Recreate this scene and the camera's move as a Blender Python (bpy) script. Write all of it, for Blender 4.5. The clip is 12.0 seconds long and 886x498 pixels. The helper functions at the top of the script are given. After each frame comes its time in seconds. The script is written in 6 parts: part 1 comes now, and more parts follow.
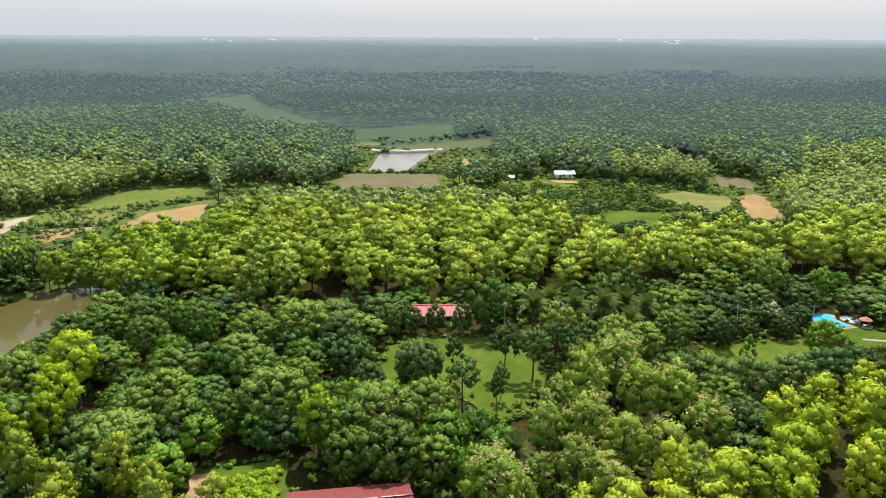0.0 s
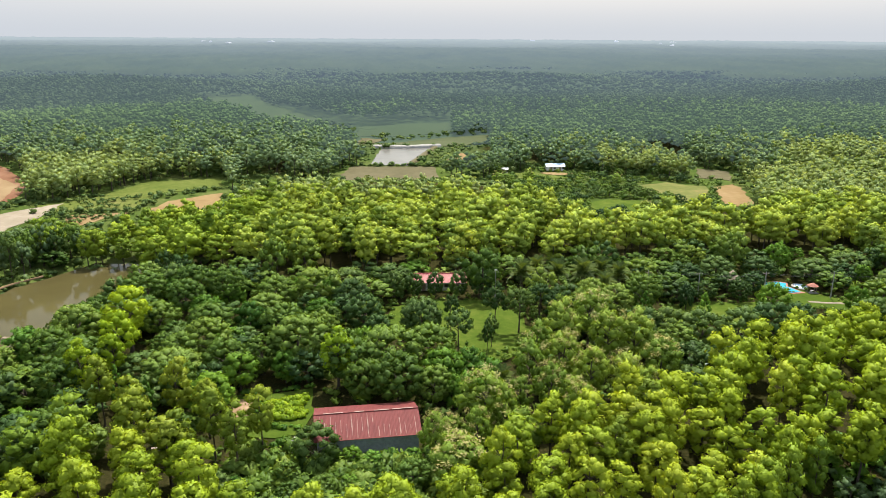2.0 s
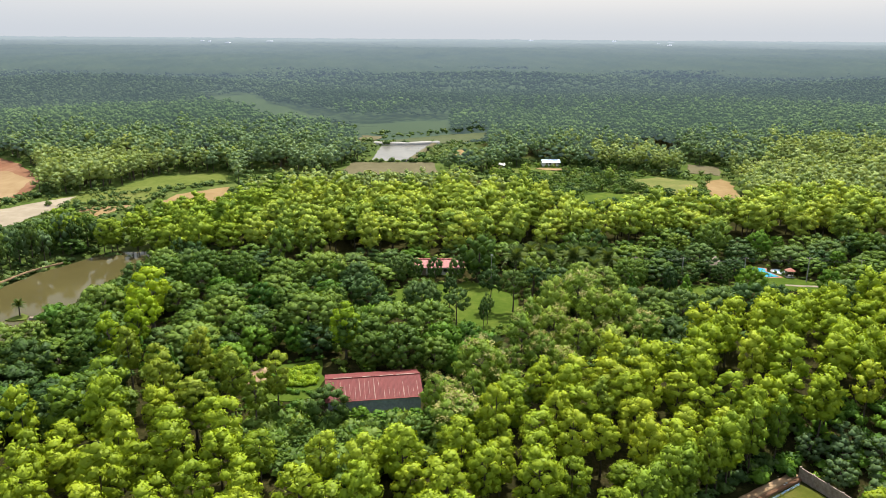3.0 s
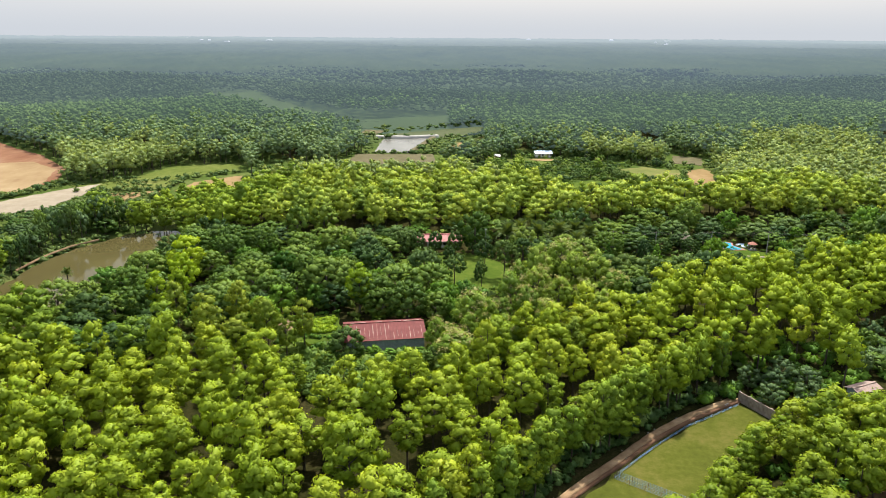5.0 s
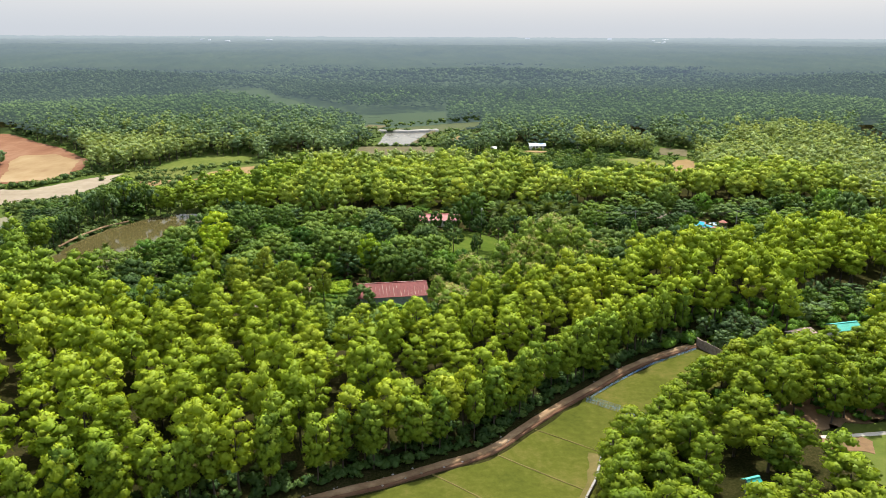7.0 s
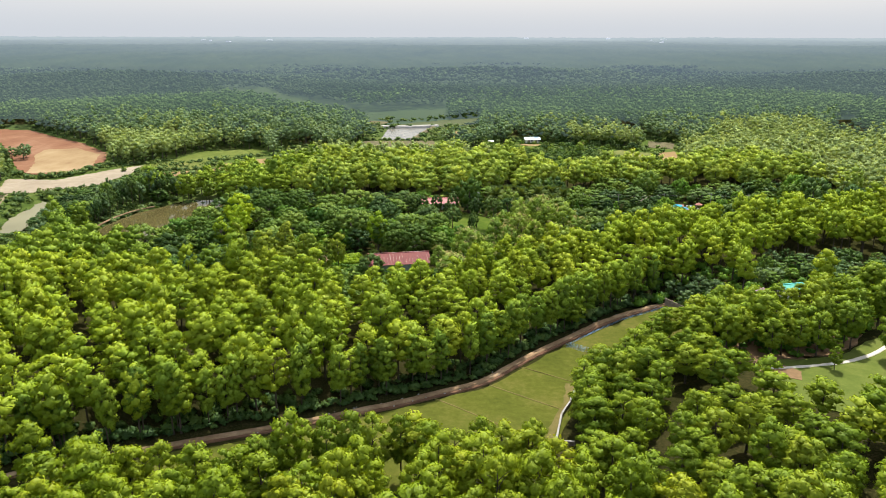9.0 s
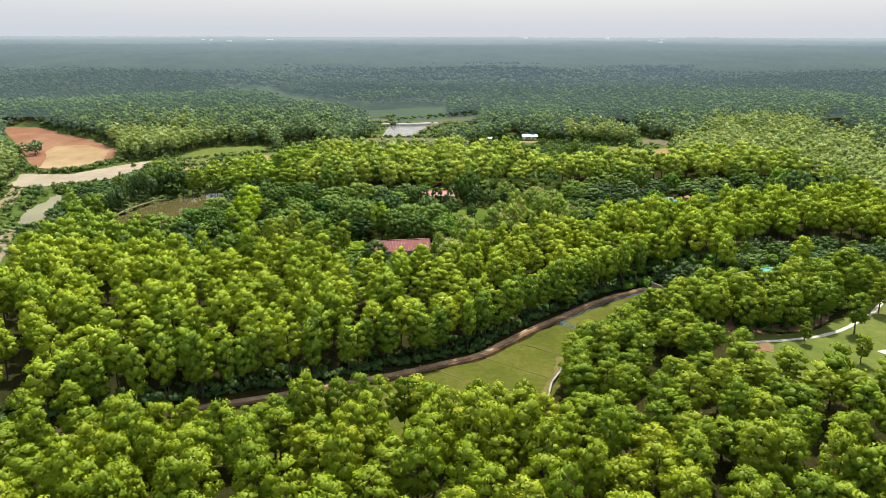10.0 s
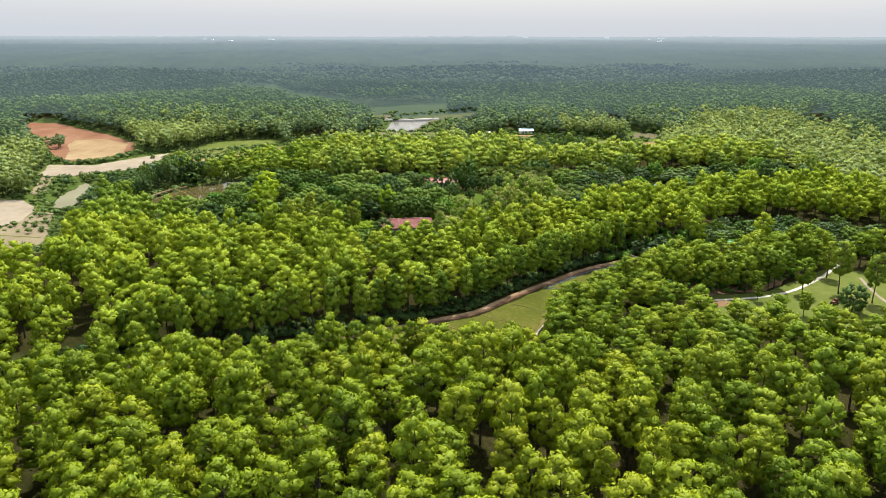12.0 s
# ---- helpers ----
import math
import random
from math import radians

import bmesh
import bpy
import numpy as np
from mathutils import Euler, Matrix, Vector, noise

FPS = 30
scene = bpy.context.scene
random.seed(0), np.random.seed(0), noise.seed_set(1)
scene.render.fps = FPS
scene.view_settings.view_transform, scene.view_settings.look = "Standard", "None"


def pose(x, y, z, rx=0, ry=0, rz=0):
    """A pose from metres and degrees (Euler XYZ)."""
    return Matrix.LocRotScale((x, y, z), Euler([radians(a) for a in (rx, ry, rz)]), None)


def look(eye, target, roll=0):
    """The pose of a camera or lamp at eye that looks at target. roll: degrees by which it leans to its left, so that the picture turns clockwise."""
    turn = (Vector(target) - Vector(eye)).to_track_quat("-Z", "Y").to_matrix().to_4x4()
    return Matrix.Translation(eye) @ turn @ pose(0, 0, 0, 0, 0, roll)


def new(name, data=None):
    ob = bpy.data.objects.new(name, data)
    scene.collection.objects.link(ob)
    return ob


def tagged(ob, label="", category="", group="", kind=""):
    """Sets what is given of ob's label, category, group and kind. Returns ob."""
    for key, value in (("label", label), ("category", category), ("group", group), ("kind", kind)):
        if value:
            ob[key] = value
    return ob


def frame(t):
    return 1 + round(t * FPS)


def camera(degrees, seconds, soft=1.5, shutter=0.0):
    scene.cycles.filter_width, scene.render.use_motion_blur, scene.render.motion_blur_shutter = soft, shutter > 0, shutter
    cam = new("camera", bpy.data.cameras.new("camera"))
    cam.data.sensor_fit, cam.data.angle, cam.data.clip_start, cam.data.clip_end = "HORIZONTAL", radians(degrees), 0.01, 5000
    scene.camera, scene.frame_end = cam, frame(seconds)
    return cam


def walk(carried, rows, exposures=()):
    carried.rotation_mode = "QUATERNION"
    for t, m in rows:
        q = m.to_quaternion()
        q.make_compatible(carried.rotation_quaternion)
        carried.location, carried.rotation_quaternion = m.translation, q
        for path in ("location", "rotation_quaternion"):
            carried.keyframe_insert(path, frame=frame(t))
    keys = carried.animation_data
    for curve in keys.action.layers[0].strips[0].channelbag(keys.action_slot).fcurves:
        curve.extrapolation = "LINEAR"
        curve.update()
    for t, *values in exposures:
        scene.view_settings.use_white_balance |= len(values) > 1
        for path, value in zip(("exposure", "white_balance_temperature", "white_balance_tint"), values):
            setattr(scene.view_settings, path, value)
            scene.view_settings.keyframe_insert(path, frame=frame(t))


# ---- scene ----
cam = camera(62.1, 12.0, soft=0.45)
METRES, EYE, TILT, LEAN, TURN = 157.0, 72.0, 0.0, 0.0, 0.0
ROWS = [
    (0.0, 0.0, 0.0, 0.0, 0.1, -16.55, -0.32),
    (0.5, -0.0002, -0.0389, 0.0004, 0.05, -16.51, -0.32),
    (1.0, -0.0007, -0.0785, 0.0003, 0.0, -16.46, -0.32),
    (1.5, -0.001, -0.1193, -0.0001, -0.04, -16.43, -0.31),
    (2.0, -0.0013, -0.1612, -0.0004, -0.09, -16.43, -0.32),
    (2.5, -0.0021, -0.2029, -0.0008, -0.15, -16.42, -0.37),
    (3.0, -0.0028, -0.2441, -0.0012, -0.2, -16.43, -0.38),
    (5.0, -0.0058, -0.4123, -0.0013, -0.34, -16.51, -0.36),
    (5.5, -0.0063, -0.4539, -0.0013, -0.36, -16.52, -0.33),
    (6.0, -0.0069, -0.4958, -0.0015, -0.38, -16.54, -0.31),
    (6.5, -0.0077, -0.5376, -0.0014, -0.4, -16.57, -0.28),
    (7.0, -0.0082, -0.5788, -0.0016, -0.42, -16.57, -0.24),
    (9.0, -0.01, -0.7475, -0.002, -0.46, -16.56, -0.1),
    (9.5, -0.0106, -0.7899, -0.0022, -0.48, -16.56, -0.13),
    (10.0, -0.0112, -0.8312, -0.0024, -0.49, -16.57, -0.13),
    (10.5, -0.012, -0.873, -0.0024, -0.53, -16.58, -0.13),
    (11.0, -0.0126, -0.9158, -0.0024, -0.54, -16.59, -0.11),
    (11.5, -0.0132, -0.9573, -0.002, -0.52, -16.61, -0.1),
    (12.0, -0.0135, -0.9999, -0.002, -0.47, -16.61, -0.06),
]
walk(cam, [(t, pose(0, 0, EYE, TILT, LEAN, TURN) @ pose(METRES * x, METRES * y, METRES * z, 90 + pitch, roll, yaw)) for t, x, y, z, yaw, pitch, roll in ROWS])

# ---------------------------------------------------------------- light
SUN_EL, SUN_AZ = radians(60), radians(14)      # azimuth from +y towards +x
world = bpy.data.worlds.new("world")
scene.world = world
world.use_nodes = True
wn, wl = world.node_tree.nodes, world.node_tree.links
bg = wn["Background"]
sky = wn.new("ShaderNodeTexSky")
sky.sky_type, sky.sun_disc = "NISHITA", False
sky.sun_elevation, sky.sun_rotation = SUN_EL, SUN_AZ
sky.air_density, sky.dust_density, sky.ozone_density = 1.6, 6.0, 1.0
wmix = wn.new("ShaderNodeMix")
wmix.data_type = "RGBA"
wmix.inputs["Factor"].default_value = 0.55      # thin bright overcast veil over the blue
wmix.inputs["B"].default_value = (4.06, 4.38, 4.84, 1)
wl.new(sky.outputs["Color"], wmix.inputs["A"])
wl.new(wmix.outputs["Result"], bg.inputs["Color"])
bg.inputs["Strength"].default_value = 0.16
sun_data = bpy.data.lights.new("sun", "SUN")
sun_data.energy, sun_data.angle, sun_data.color = 5.0, radians(0.9), (1.0, 0.95, 0.86)
sun = new("sun", sun_data)
to_sun = Vector((math.sin(SUN_AZ) * math.cos(SUN_EL), math.cos(SUN_AZ) * math.cos(SUN_EL), math.sin(SUN_EL)))
sun.matrix_world = look(to_sun * 300, (0, 0, 0))
scene.view_settings.exposure = 0.76


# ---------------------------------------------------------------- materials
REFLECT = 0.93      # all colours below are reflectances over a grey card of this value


class Mat:
    """A node material with short ways to wire it."""

    def __init__(self, name):
        self.m = bpy.data.materials.new(name)
        self.m.use_nodes = True
        self.n, self.l = self.m.node_tree.nodes, self.m.node_tree.links
        self.n.clear()
        self.out = self.n.new("ShaderNodeOutputMaterial")
        self.geo = self.n.new("ShaderNodeNewGeometry")

    def add(self, kind, **inputs):
        node = self.n.new(kind)
        for k, v in inputs.items():
            self.put(node, k.replace("_", " "), v)
        return node

    def put(self, node, key, v):
        if isinstance(v, bpy.types.NodeSocket):
            self.l.new(v, node.inputs[key])
        else:
            node.inputs[key].default_value = v

    def noise(self, scale, detail=4.0, rough=0.6, stretch=None):
        src = self.geo.outputs["Position"]
        if stretch:
            mp = self.n.new("ShaderNodeVectorMath")
            mp.operation = "MULTIPLY"
            self.l.new(src, mp.inputs[0])
            mp.inputs[1].default_value = stretch
            src = mp.outputs[0]
        return self.add("ShaderNodeTexNoise", Vector=src, Scale=scale, Detail=detail, Roughness=rough).outputs["Fac"]

    def ramp(self, fac, *stops):
        node = self.n.new("ShaderNodeValToRGB")
        self.l.new(fac, node.inputs[0])
        el = node.color_ramp.elements
        while len(el) < len(stops):
            el.new(0.5)
        for e, (p, c) in zip(el, stops):
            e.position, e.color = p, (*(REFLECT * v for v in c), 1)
        return node.outputs[0]

    def mix(self, fac, a, b, how="MIX"):
        node = self.n.new("ShaderNodeMix")
        node.data_type, node.blend_type = "RGBA", how
        for key, v in (("Factor", fac), ("A", a), ("B", b)):
            if isinstance(v, tuple):
                v = (*v, 1)
            if isinstance(v, bpy.types.NodeSocket):
                self.l.new(v, node.inputs[key])
            else:
                node.inputs[key].default_value = v
        return node.outputs["Result"]

    def math(self, how, a, b=0.0, c=0.0):
        node = self.n.new("ShaderNodeMath")
        node.operation = how
        for i, v in enumerate((a, b, c)):
            if isinstance(v, bpy.types.NodeSocket):
                self.l.new(v, node.inputs[i])
            else:
                node.inputs[i].default_value = v
        return node.outputs[0]

    def bump(self, height, strength=0.5, distance=0.1):
        return self.add("ShaderNodeBump", Strength=strength, Distance=distance, Height=height).outputs[0]

    def principled(self, color, rough=0.8, metal=0.0, normal=None, spec=0.3):
        b = self.add("ShaderNodeBsdfPrincipled")
        self.put(b, "Base Color", (*color, 1) if isinstance(color, tuple) else color)
        self.put(b, "Roughness", rough)
        self.put(b, "Metallic", metal)
        self.put(b, "Specular IOR Level", spec)
        if normal:
            self.put(b, "Normal", normal)
        self.l.new(b.outputs[0], self.out.inputs[0])
        return self.m


def leaf_mat(name, dark, mid, bright, through_gain=0.42, stand=0.25, grain=1.2, single=False, punch=0.68, lace=True):
    """Foliage: leaf by leaf, tree by tree and stand by stand variation; light comes through the leaves."""
    m = Mat(name)
    leaf = m.geo.outputs["Random Per Island"]
    one = m.n.new("ShaderNodeAttribute")
    one.attribute_name = "tree"
    one = m.math("FRACT", m.math("ADD", one.outputs["Fac"], m.add("ShaderNodeObjectInfo").outputs["Random"]))
    # broad tone patches, also painted in to imitate cloud shade
    area = m.noise(0.011, 2.0)
    spray = m.noise(grain, 3.0, 0.7)
    f = m.math("MULTIPLY_ADD", leaf, 0.12, 0.44)
    f = m.math("ADD", f, m.math("MULTIPLY_ADD", one, 0.8 if single else 0.5, -0.4 if single else -0.25))
    f = m.math("ADD", f, m.math("MULTIPLY_ADD", area, stand * 2, -stand))
    f = m.math("ADD", f, m.math("MULTIPLY_ADD", spray, punch, -0.5 * punch))
    col = m.ramp(f, (0.12, dark), (0.5, mid), (0.88, bright))
    lean = m.math("FRACT", m.math("MULTIPLY", one, 17.0))      # trees lean to yellow or to blue, each in its own way
    col = m.mix(lean, col, m.mix(1.0, col, (1.16, 1.05, 0.8) if single else (1.1, 1.02, 0.9), "MULTIPLY"))
    nor = m.bump(m.noise(3.2, 2.0, 0.6), 0.3, 0.2)
    diff = m.add("ShaderNodeBsdfDiffuse", Color=col, Normal=nor)
    glow = m.mix(1.0, col, (1.25, 1.15, 0.5), "MULTIPLY")
    trans = m.add("ShaderNodeBsdfTranslucent", Color=glow)
    gloss = m.add("ShaderNodeBsdfGlossy", Color=(0.9, 0.95, 1, 1), Roughness=0.5, Normal=nor)
    a = m.add("ShaderNodeMixShader", Fac=through_gain)
    m.l.new(diff.outputs[0], a.inputs[1])
    m.l.new(trans.outputs[0], a.inputs[2])
    b = m.add("ShaderNodeMixShader", Fac=0.008)
    m.l.new(a.outputs[0], b.inputs[1])
    m.l.new(gloss.outputs[0], b.inputs[2])
    if not lace:
        m.l.new(b.outputs[0], m.out.inputs[0])
        return m.m
    gaps = m.math("GREATER_THAN", m.noise(4.6, 2.0, 0.6), 0.61)      # small gaps between the single leaves of a spray
    c = m.add("ShaderNodeMixShader", Fac=gaps)
    m.l.new(b.outputs[0], c.inputs[1])
    m.l.new(m.add("ShaderNodeBsdfTransparent").outputs[0], c.inputs[2])
    m.l.new(c.outputs[0], m.out.inputs[0])
    return m.m


def ground_mat(name, a, b, c, fine=0.8, coarse=0.06, bump=0.4, rough=1.0, stretch=None):
    m = Mat(name)
    n1, n2 = m.noise(coarse, 5, 0.6), m.noise(fine, 6, 0.7, stretch)
    f = m.math("MULTIPLY_ADD", n2, 0.55, m.math("MULTIPLY_ADD", n1, 0.7, -0.12))
    return m.principled(m.ramp(f, (0.25, a), (0.5, b), (0.75, c)), rough, normal=m.bump(n2, bump, 0.15), spec=0.03)


LEAF_SAL = leaf_mat("sal_leaf", (0.1462, 0.2194, 0.01434), (0.231, 0.3257, 0.02043), (0.3002, 0.3766, 0.03039), 0.26)
# far sal leaf: sunlight and haze painted into its colour
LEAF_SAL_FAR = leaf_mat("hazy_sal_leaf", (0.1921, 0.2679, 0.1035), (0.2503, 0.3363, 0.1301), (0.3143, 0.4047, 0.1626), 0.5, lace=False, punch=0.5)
LEAF_FRONT = leaf_mat("front_sal_leaf", (0.1118, 0.1743, 0.01023), (0.184, 0.2643, 0.01396), (0.2542, 0.3122, 0.01986), 0.26)
LEAF_SCRUB = leaf_mat("scrub_tree_leaf", (0.0571, 0.1044, 0.04182), (0.08908, 0.151, 0.0592), (0.1285, 0.199, 0.08159), 0.32, lace=False)
# sal leaf copies for grove and wood edge, shade painted into their colour
LEAF_GROVE = leaf_mat("grove_leaf", (0.1006, 0.1569, 0.01633), (0.1659, 0.2391, 0.02326), (0.238, 0.2935, 0.0289), 0.26)
LEAF_EDGE = leaf_mat("shaded_sal_leaf", (0.08857, 0.1525, 0.0162), (0.1624, 0.2542, 0.0234), (0.2657, 0.363, 0.0324), 0.18)
LEAF_YOUNG = leaf_mat("young_sal_leaf", (0.1, 0.1645, 0.01252), (0.1641, 0.2459, 0.01646), (0.2354, 0.3014, 0.02445), 0.26)
LEAF_DARK = leaf_mat("mango_leaf", (0.03208, 0.06947, 0.02061), (0.05634, 0.1112, 0.03014), (0.09013, 0.1523, 0.0406), 0.24, single=True)
LEAF_FINE = leaf_mat("fine_leaf", (0.05081, 0.1021, 0.01653), (0.09117, 0.1619, 0.0246), (0.1416, 0.2161, 0.03756), 0.24, grain=1.5, single=True)
LEAF_FRESH = leaf_mat("fresh_leaf", (0.04369, 0.1093, 0.01365), (0.07722, 0.1723, 0.0195), (0.1138, 0.228, 0.02496), 0.24, single=True)
LEAF_YELLOW = leaf_mat("yellow_leaf", (0.1367, 0.2303, 0.01023), (0.2118, 0.3312, 0.01418), (0.2965, 0.4109, 0.01975), 0.36)
LEAF_BLOOM = leaf_mat("acacia_leaf", (0.09223, 0.1635, 0.024), (0.1702, 0.27, 0.036), (0.2613, 0.369, 0.0624), 0.32, grain=1.5)
BLOSSOM = leaf_mat("cream_blossom", (0.19, 0.195, 0.06), (0.26, 0.255, 0.09), (0.33, 0.32, 0.125), 0.15, lace=False)
LEAF_PALM = leaf_mat("palm_leaf", (0.05, 0.085, 0.022), (0.09, 0.135, 0.034), (0.15, 0.2, 0.055), 0.22, lace=False)
# haze painted into this duller, bluer leaf colour
LEAF_FAR = leaf_mat("hazy_far_leaf", (0.1283, 0.2101, 0.1199), (0.1732, 0.2684, 0.146), (0.2117, 0.3117, 0.1691), 0.5, lace=False, punch=0.5)
# sal leaf copy with sunlight and some haze painted into its colour
LEAF_SAL_LIT = leaf_mat("lit_sal_leaf", (0.1593, 0.2415, 0.03481), (0.2737, 0.3719, 0.05357), (0.392, 0.4831, 0.08033), 0.36, lace=False, punch=0.5)
SHRUB = leaf_mat("shrub_leaf", (0.0374, 0.07665, 0.0225), (0.0803, 0.1344, 0.036), (0.1474, 0.1985, 0.0555), 0.22, lace=False)


def bark_mat(name, a, b):
    m = Mat(name)
    n = m.noise(2.2, 5, 0.7, (1, 1, 0.25))
    return m.principled(m.ramp(n, (0.3, a), (0.7, b)), 0.9, normal=m.bump(n, 0.6, 0.05), spec=0.1)


BARK = bark_mat("bark", (0.045, 0.036, 0.026), (0.11, 0.09, 0.07))


def land_mat():
    """Leaf litter in the woods, rough grass on the low land of the valleys."""
    m = Mat("forest_floor")
    n1, n2 = m.noise(0.05, 5, 0.6), m.noise(0.5, 6, 0.7)
    f = m.math("MULTIPLY_ADD", n2, 0.55, m.math("MULTIPLY_ADD", n1, 0.7, -0.12))
    leaves = m.math("MULTIPLY_ADD", m.noise(2.6, 4, 0.75), 0.9, m.math("MULTIPLY_ADD", f, 0.6, -0.25))
    litter = m.ramp(leaves, (0.3, (0.01, 0.013, 0.004)), (0.5, (0.024, 0.025, 0.008)), (0.7, (0.055, 0.045, 0.02)))
    grass = m.ramp(f, (0.3, (0.032, 0.055, 0.012)), (0.5, (0.058, 0.088, 0.02)), (0.7, (0.105, 0.12, 0.04)))
    sep = m.add("ShaderNodeSeparateXYZ", Vector=m.geo.outputs["Position"])
    r = m.add("ShaderNodeMapRange")
    m.put(r, "Value", m.math("MULTIPLY_ADD", n1, 2.0, sep.outputs["Z"]))
    m.put(r, "From Min", 3.2)
    m.put(r, "From Max", 4.4)
    far = m.add("ShaderNodeMapRange")      # haze painted in: the grass turns duller with distance
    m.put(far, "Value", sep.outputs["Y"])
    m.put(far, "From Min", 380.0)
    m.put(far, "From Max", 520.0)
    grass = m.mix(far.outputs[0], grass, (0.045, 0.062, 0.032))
    north, west = m.add("ShaderNodeMapRange"), m.add("ShaderNodeMapRange")      # the open valleys lie north and west
    for node, axis, lo, hi in ((north, "Y", 215.0, 245.0), (west, "X", -80.0, -95.0)):
        m.put(node, "Value", sep.outputs[axis])
        m.put(node, "From Min", lo)
        m.put(node, "From Max", hi)
    open_land = m.math("MAXIMUM", north.outputs[0], west.outputs[0])
    return m.principled(m.mix(m.math("MULTIPLY", m.math("SUBTRACT", 1.0, r.outputs[0]), open_land), litter, grass), 1.0, normal=m.bump(n2, 0.4, 0.15), spec=0.0)


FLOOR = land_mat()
GRASS = ground_mat("lawn_grass", (0.028, 0.056, 0.007), (0.055, 0.088, 0.011), (0.1, 0.122, 0.022), 0.55, 0.09)
PADDY = ground_mat("field_grass", (0.03864, 0.0495, 0.00858), (0.06716, 0.07722, 0.01265), (0.1196, 0.1049, 0.0297), 0.7, 0.1)
ROUGH = ground_mat("rough_grass", (0.05, 0.075, 0.014), (0.088, 0.112, 0.024), (0.14, 0.142, 0.046), 0.35, 0.03)
MEADOW = ground_mat("dull_field", (0.0429, 0.05616, 0.02652), (0.0624, 0.07644, 0.03744), (0.0858, 0.0936, 0.0507), 0.25, 0.02)
DIRT = ground_mat("dirt_road", (0.1125, 0.0708, 0.042), (0.225, 0.151, 0.0882), (0.425, 0.3068, 0.189), 0.55, 0.12)
ORANGE = ground_mat("ochre_soil", (0.15, 0.1, 0.045), (0.2, 0.138, 0.065), (0.25, 0.18, 0.095), 0.3, 0.04)
SAND = ground_mat("pale_sand", (0.17, 0.14, 0.1), (0.23, 0.195, 0.145), (0.3, 0.26, 0.2), 0.25, 0.04)
RED = ground_mat("red_soil", (0.12, 0.052, 0.03), (0.17, 0.088, 0.052), (0.24, 0.155, 0.1), 0.09, 0.03, stretch=(1, 0.35, 1))
TAN = ground_mat("tan_field_soil", (0.135, 0.115, 0.07), (0.18, 0.152, 0.096), (0.22, 0.19, 0.125), 0.3, 0.05)
PALE = ground_mat("white_path", (0.34, 0.32, 0.27), (0.46, 0.43, 0.37), (0.55, 0.52, 0.45), 0.8, 0.1)
BROWN = ground_mat("brown_field", (0.07, 0.065, 0.035), (0.1, 0.09, 0.05), (0.135, 0.12, 0.075), 0.2, 0.03)
PIT = ground_mat("tan_subsoil", (0.1568, 0.0986, 0.0528), (0.2296, 0.1647, 0.0902), (0.2912, 0.232, 0.143), 0.09, 0.025, stretch=(1, 0.4, 1))
MUD = ground_mat("red_mud", (0.07, 0.04, 0.025), (0.12, 0.068, 0.042), (0.17, 0.105, 0.065), 0.9, 0.15)
SOIL = ground_mat("bare_orange_soil", (0.11, 0.07, 0.04), (0.17, 0.11, 0.06), (0.23, 0.16, 0.095), 0.6, 0.1)
DRY = ground_mat("dry_grass", (0.075, 0.07, 0.022), (0.115, 0.098, 0.036), (0.17, 0.14, 0.062), 0.6, 0.12)
MAIZE = ground_mat("maize_leaf", (0.07, 0.09, 0.022), (0.12, 0.13, 0.04), (0.21, 0.16, 0.075), 0.35, 0.05)
CONCRETE = ground_mat("concrete", (0.2, 0.195, 0.18), (0.28, 0.27, 0.25), (0.36, 0.35, 0.33), 1.5, 0.2, 0.2, 0.85)


def water_mat(name, color, rough=0.06):
    m = Mat(name)
    n = m.noise(1.6, 3, 0.5)
    c = m.ramp(m.noise(0.04, 3), (0.35, tuple(0.8 * v for v in color)), (0.65, color))
    return m.principled(c, rough, normal=m.bump(n, 0.05, 0.02), spec=0.05)


WATER = water_mat("brown_water", (0.072, 0.062, 0.024))
WATER_PALE = water_mat("green_water", (0.16, 0.152, 0.09), 0.45)
WATER_GREY = water_mat("grey_water", (0.15, 0.145, 0.13), 0.2)
WATER_POOL = water_mat("pool_water", (0.045, 0.315, 0.465), 0.08)


def paint_mat(name, a, b, rough=0.6, metal=0.0, scale=1.5, stretch=None):
    m = Mat(name)
    n = m.noise(scale, 5, 0.7, stretch)
    return m.principled(m.ramp(n, (0.35, a), (0.65, b)), rough, metal, m.bump(n, 0.15, 0.01))


ROOF_RED = paint_mat("red_sheet_roof", (0.1, 0.0165, 0.0155), (0.145, 0.028, 0.025), 0.75, 0.0, 0.8, (2.5, 0.5, 1))
ROOF_PINK = paint_mat("faded_red_roof", (0.221, 0.03825, 0.03825), (0.2975, 0.06375, 0.0612), 0.55)
ROOF_TEAL = paint_mat("teal_roof", (0.02137, 0.2565, 0.1995), (0.03562, 0.342, 0.2707), 0.5)
ROOF_BLUE = paint_mat("pale_blue_roof", (0.42, 0.58, 0.72), (0.55, 0.68, 0.80), 0.45)
ROOF_TIN = paint_mat("tin_roof", (0.36, 0.36, 0.344), (0.496, 0.496, 0.48), 0.4, 0.3)
RUST = paint_mat("rust_flash", (0.224, 0.14, 0.112), (0.315, 0.238, 0.203), 0.7)
THATCH = paint_mat("thatch", (0.26, 0.20, 0.15), (0.42, 0.34, 0.27), 0.95, 0, 3.0, (1, 1, 4))
WALL_GREY = paint_mat("grey_wall", (0.15, 0.18, 0.19), (0.23, 0.26, 0.27), 0.8)
WALL_BRICK = paint_mat("weathered_wall", (0.20, 0.15, 0.12), (0.34, 0.28, 0.24), 0.9)
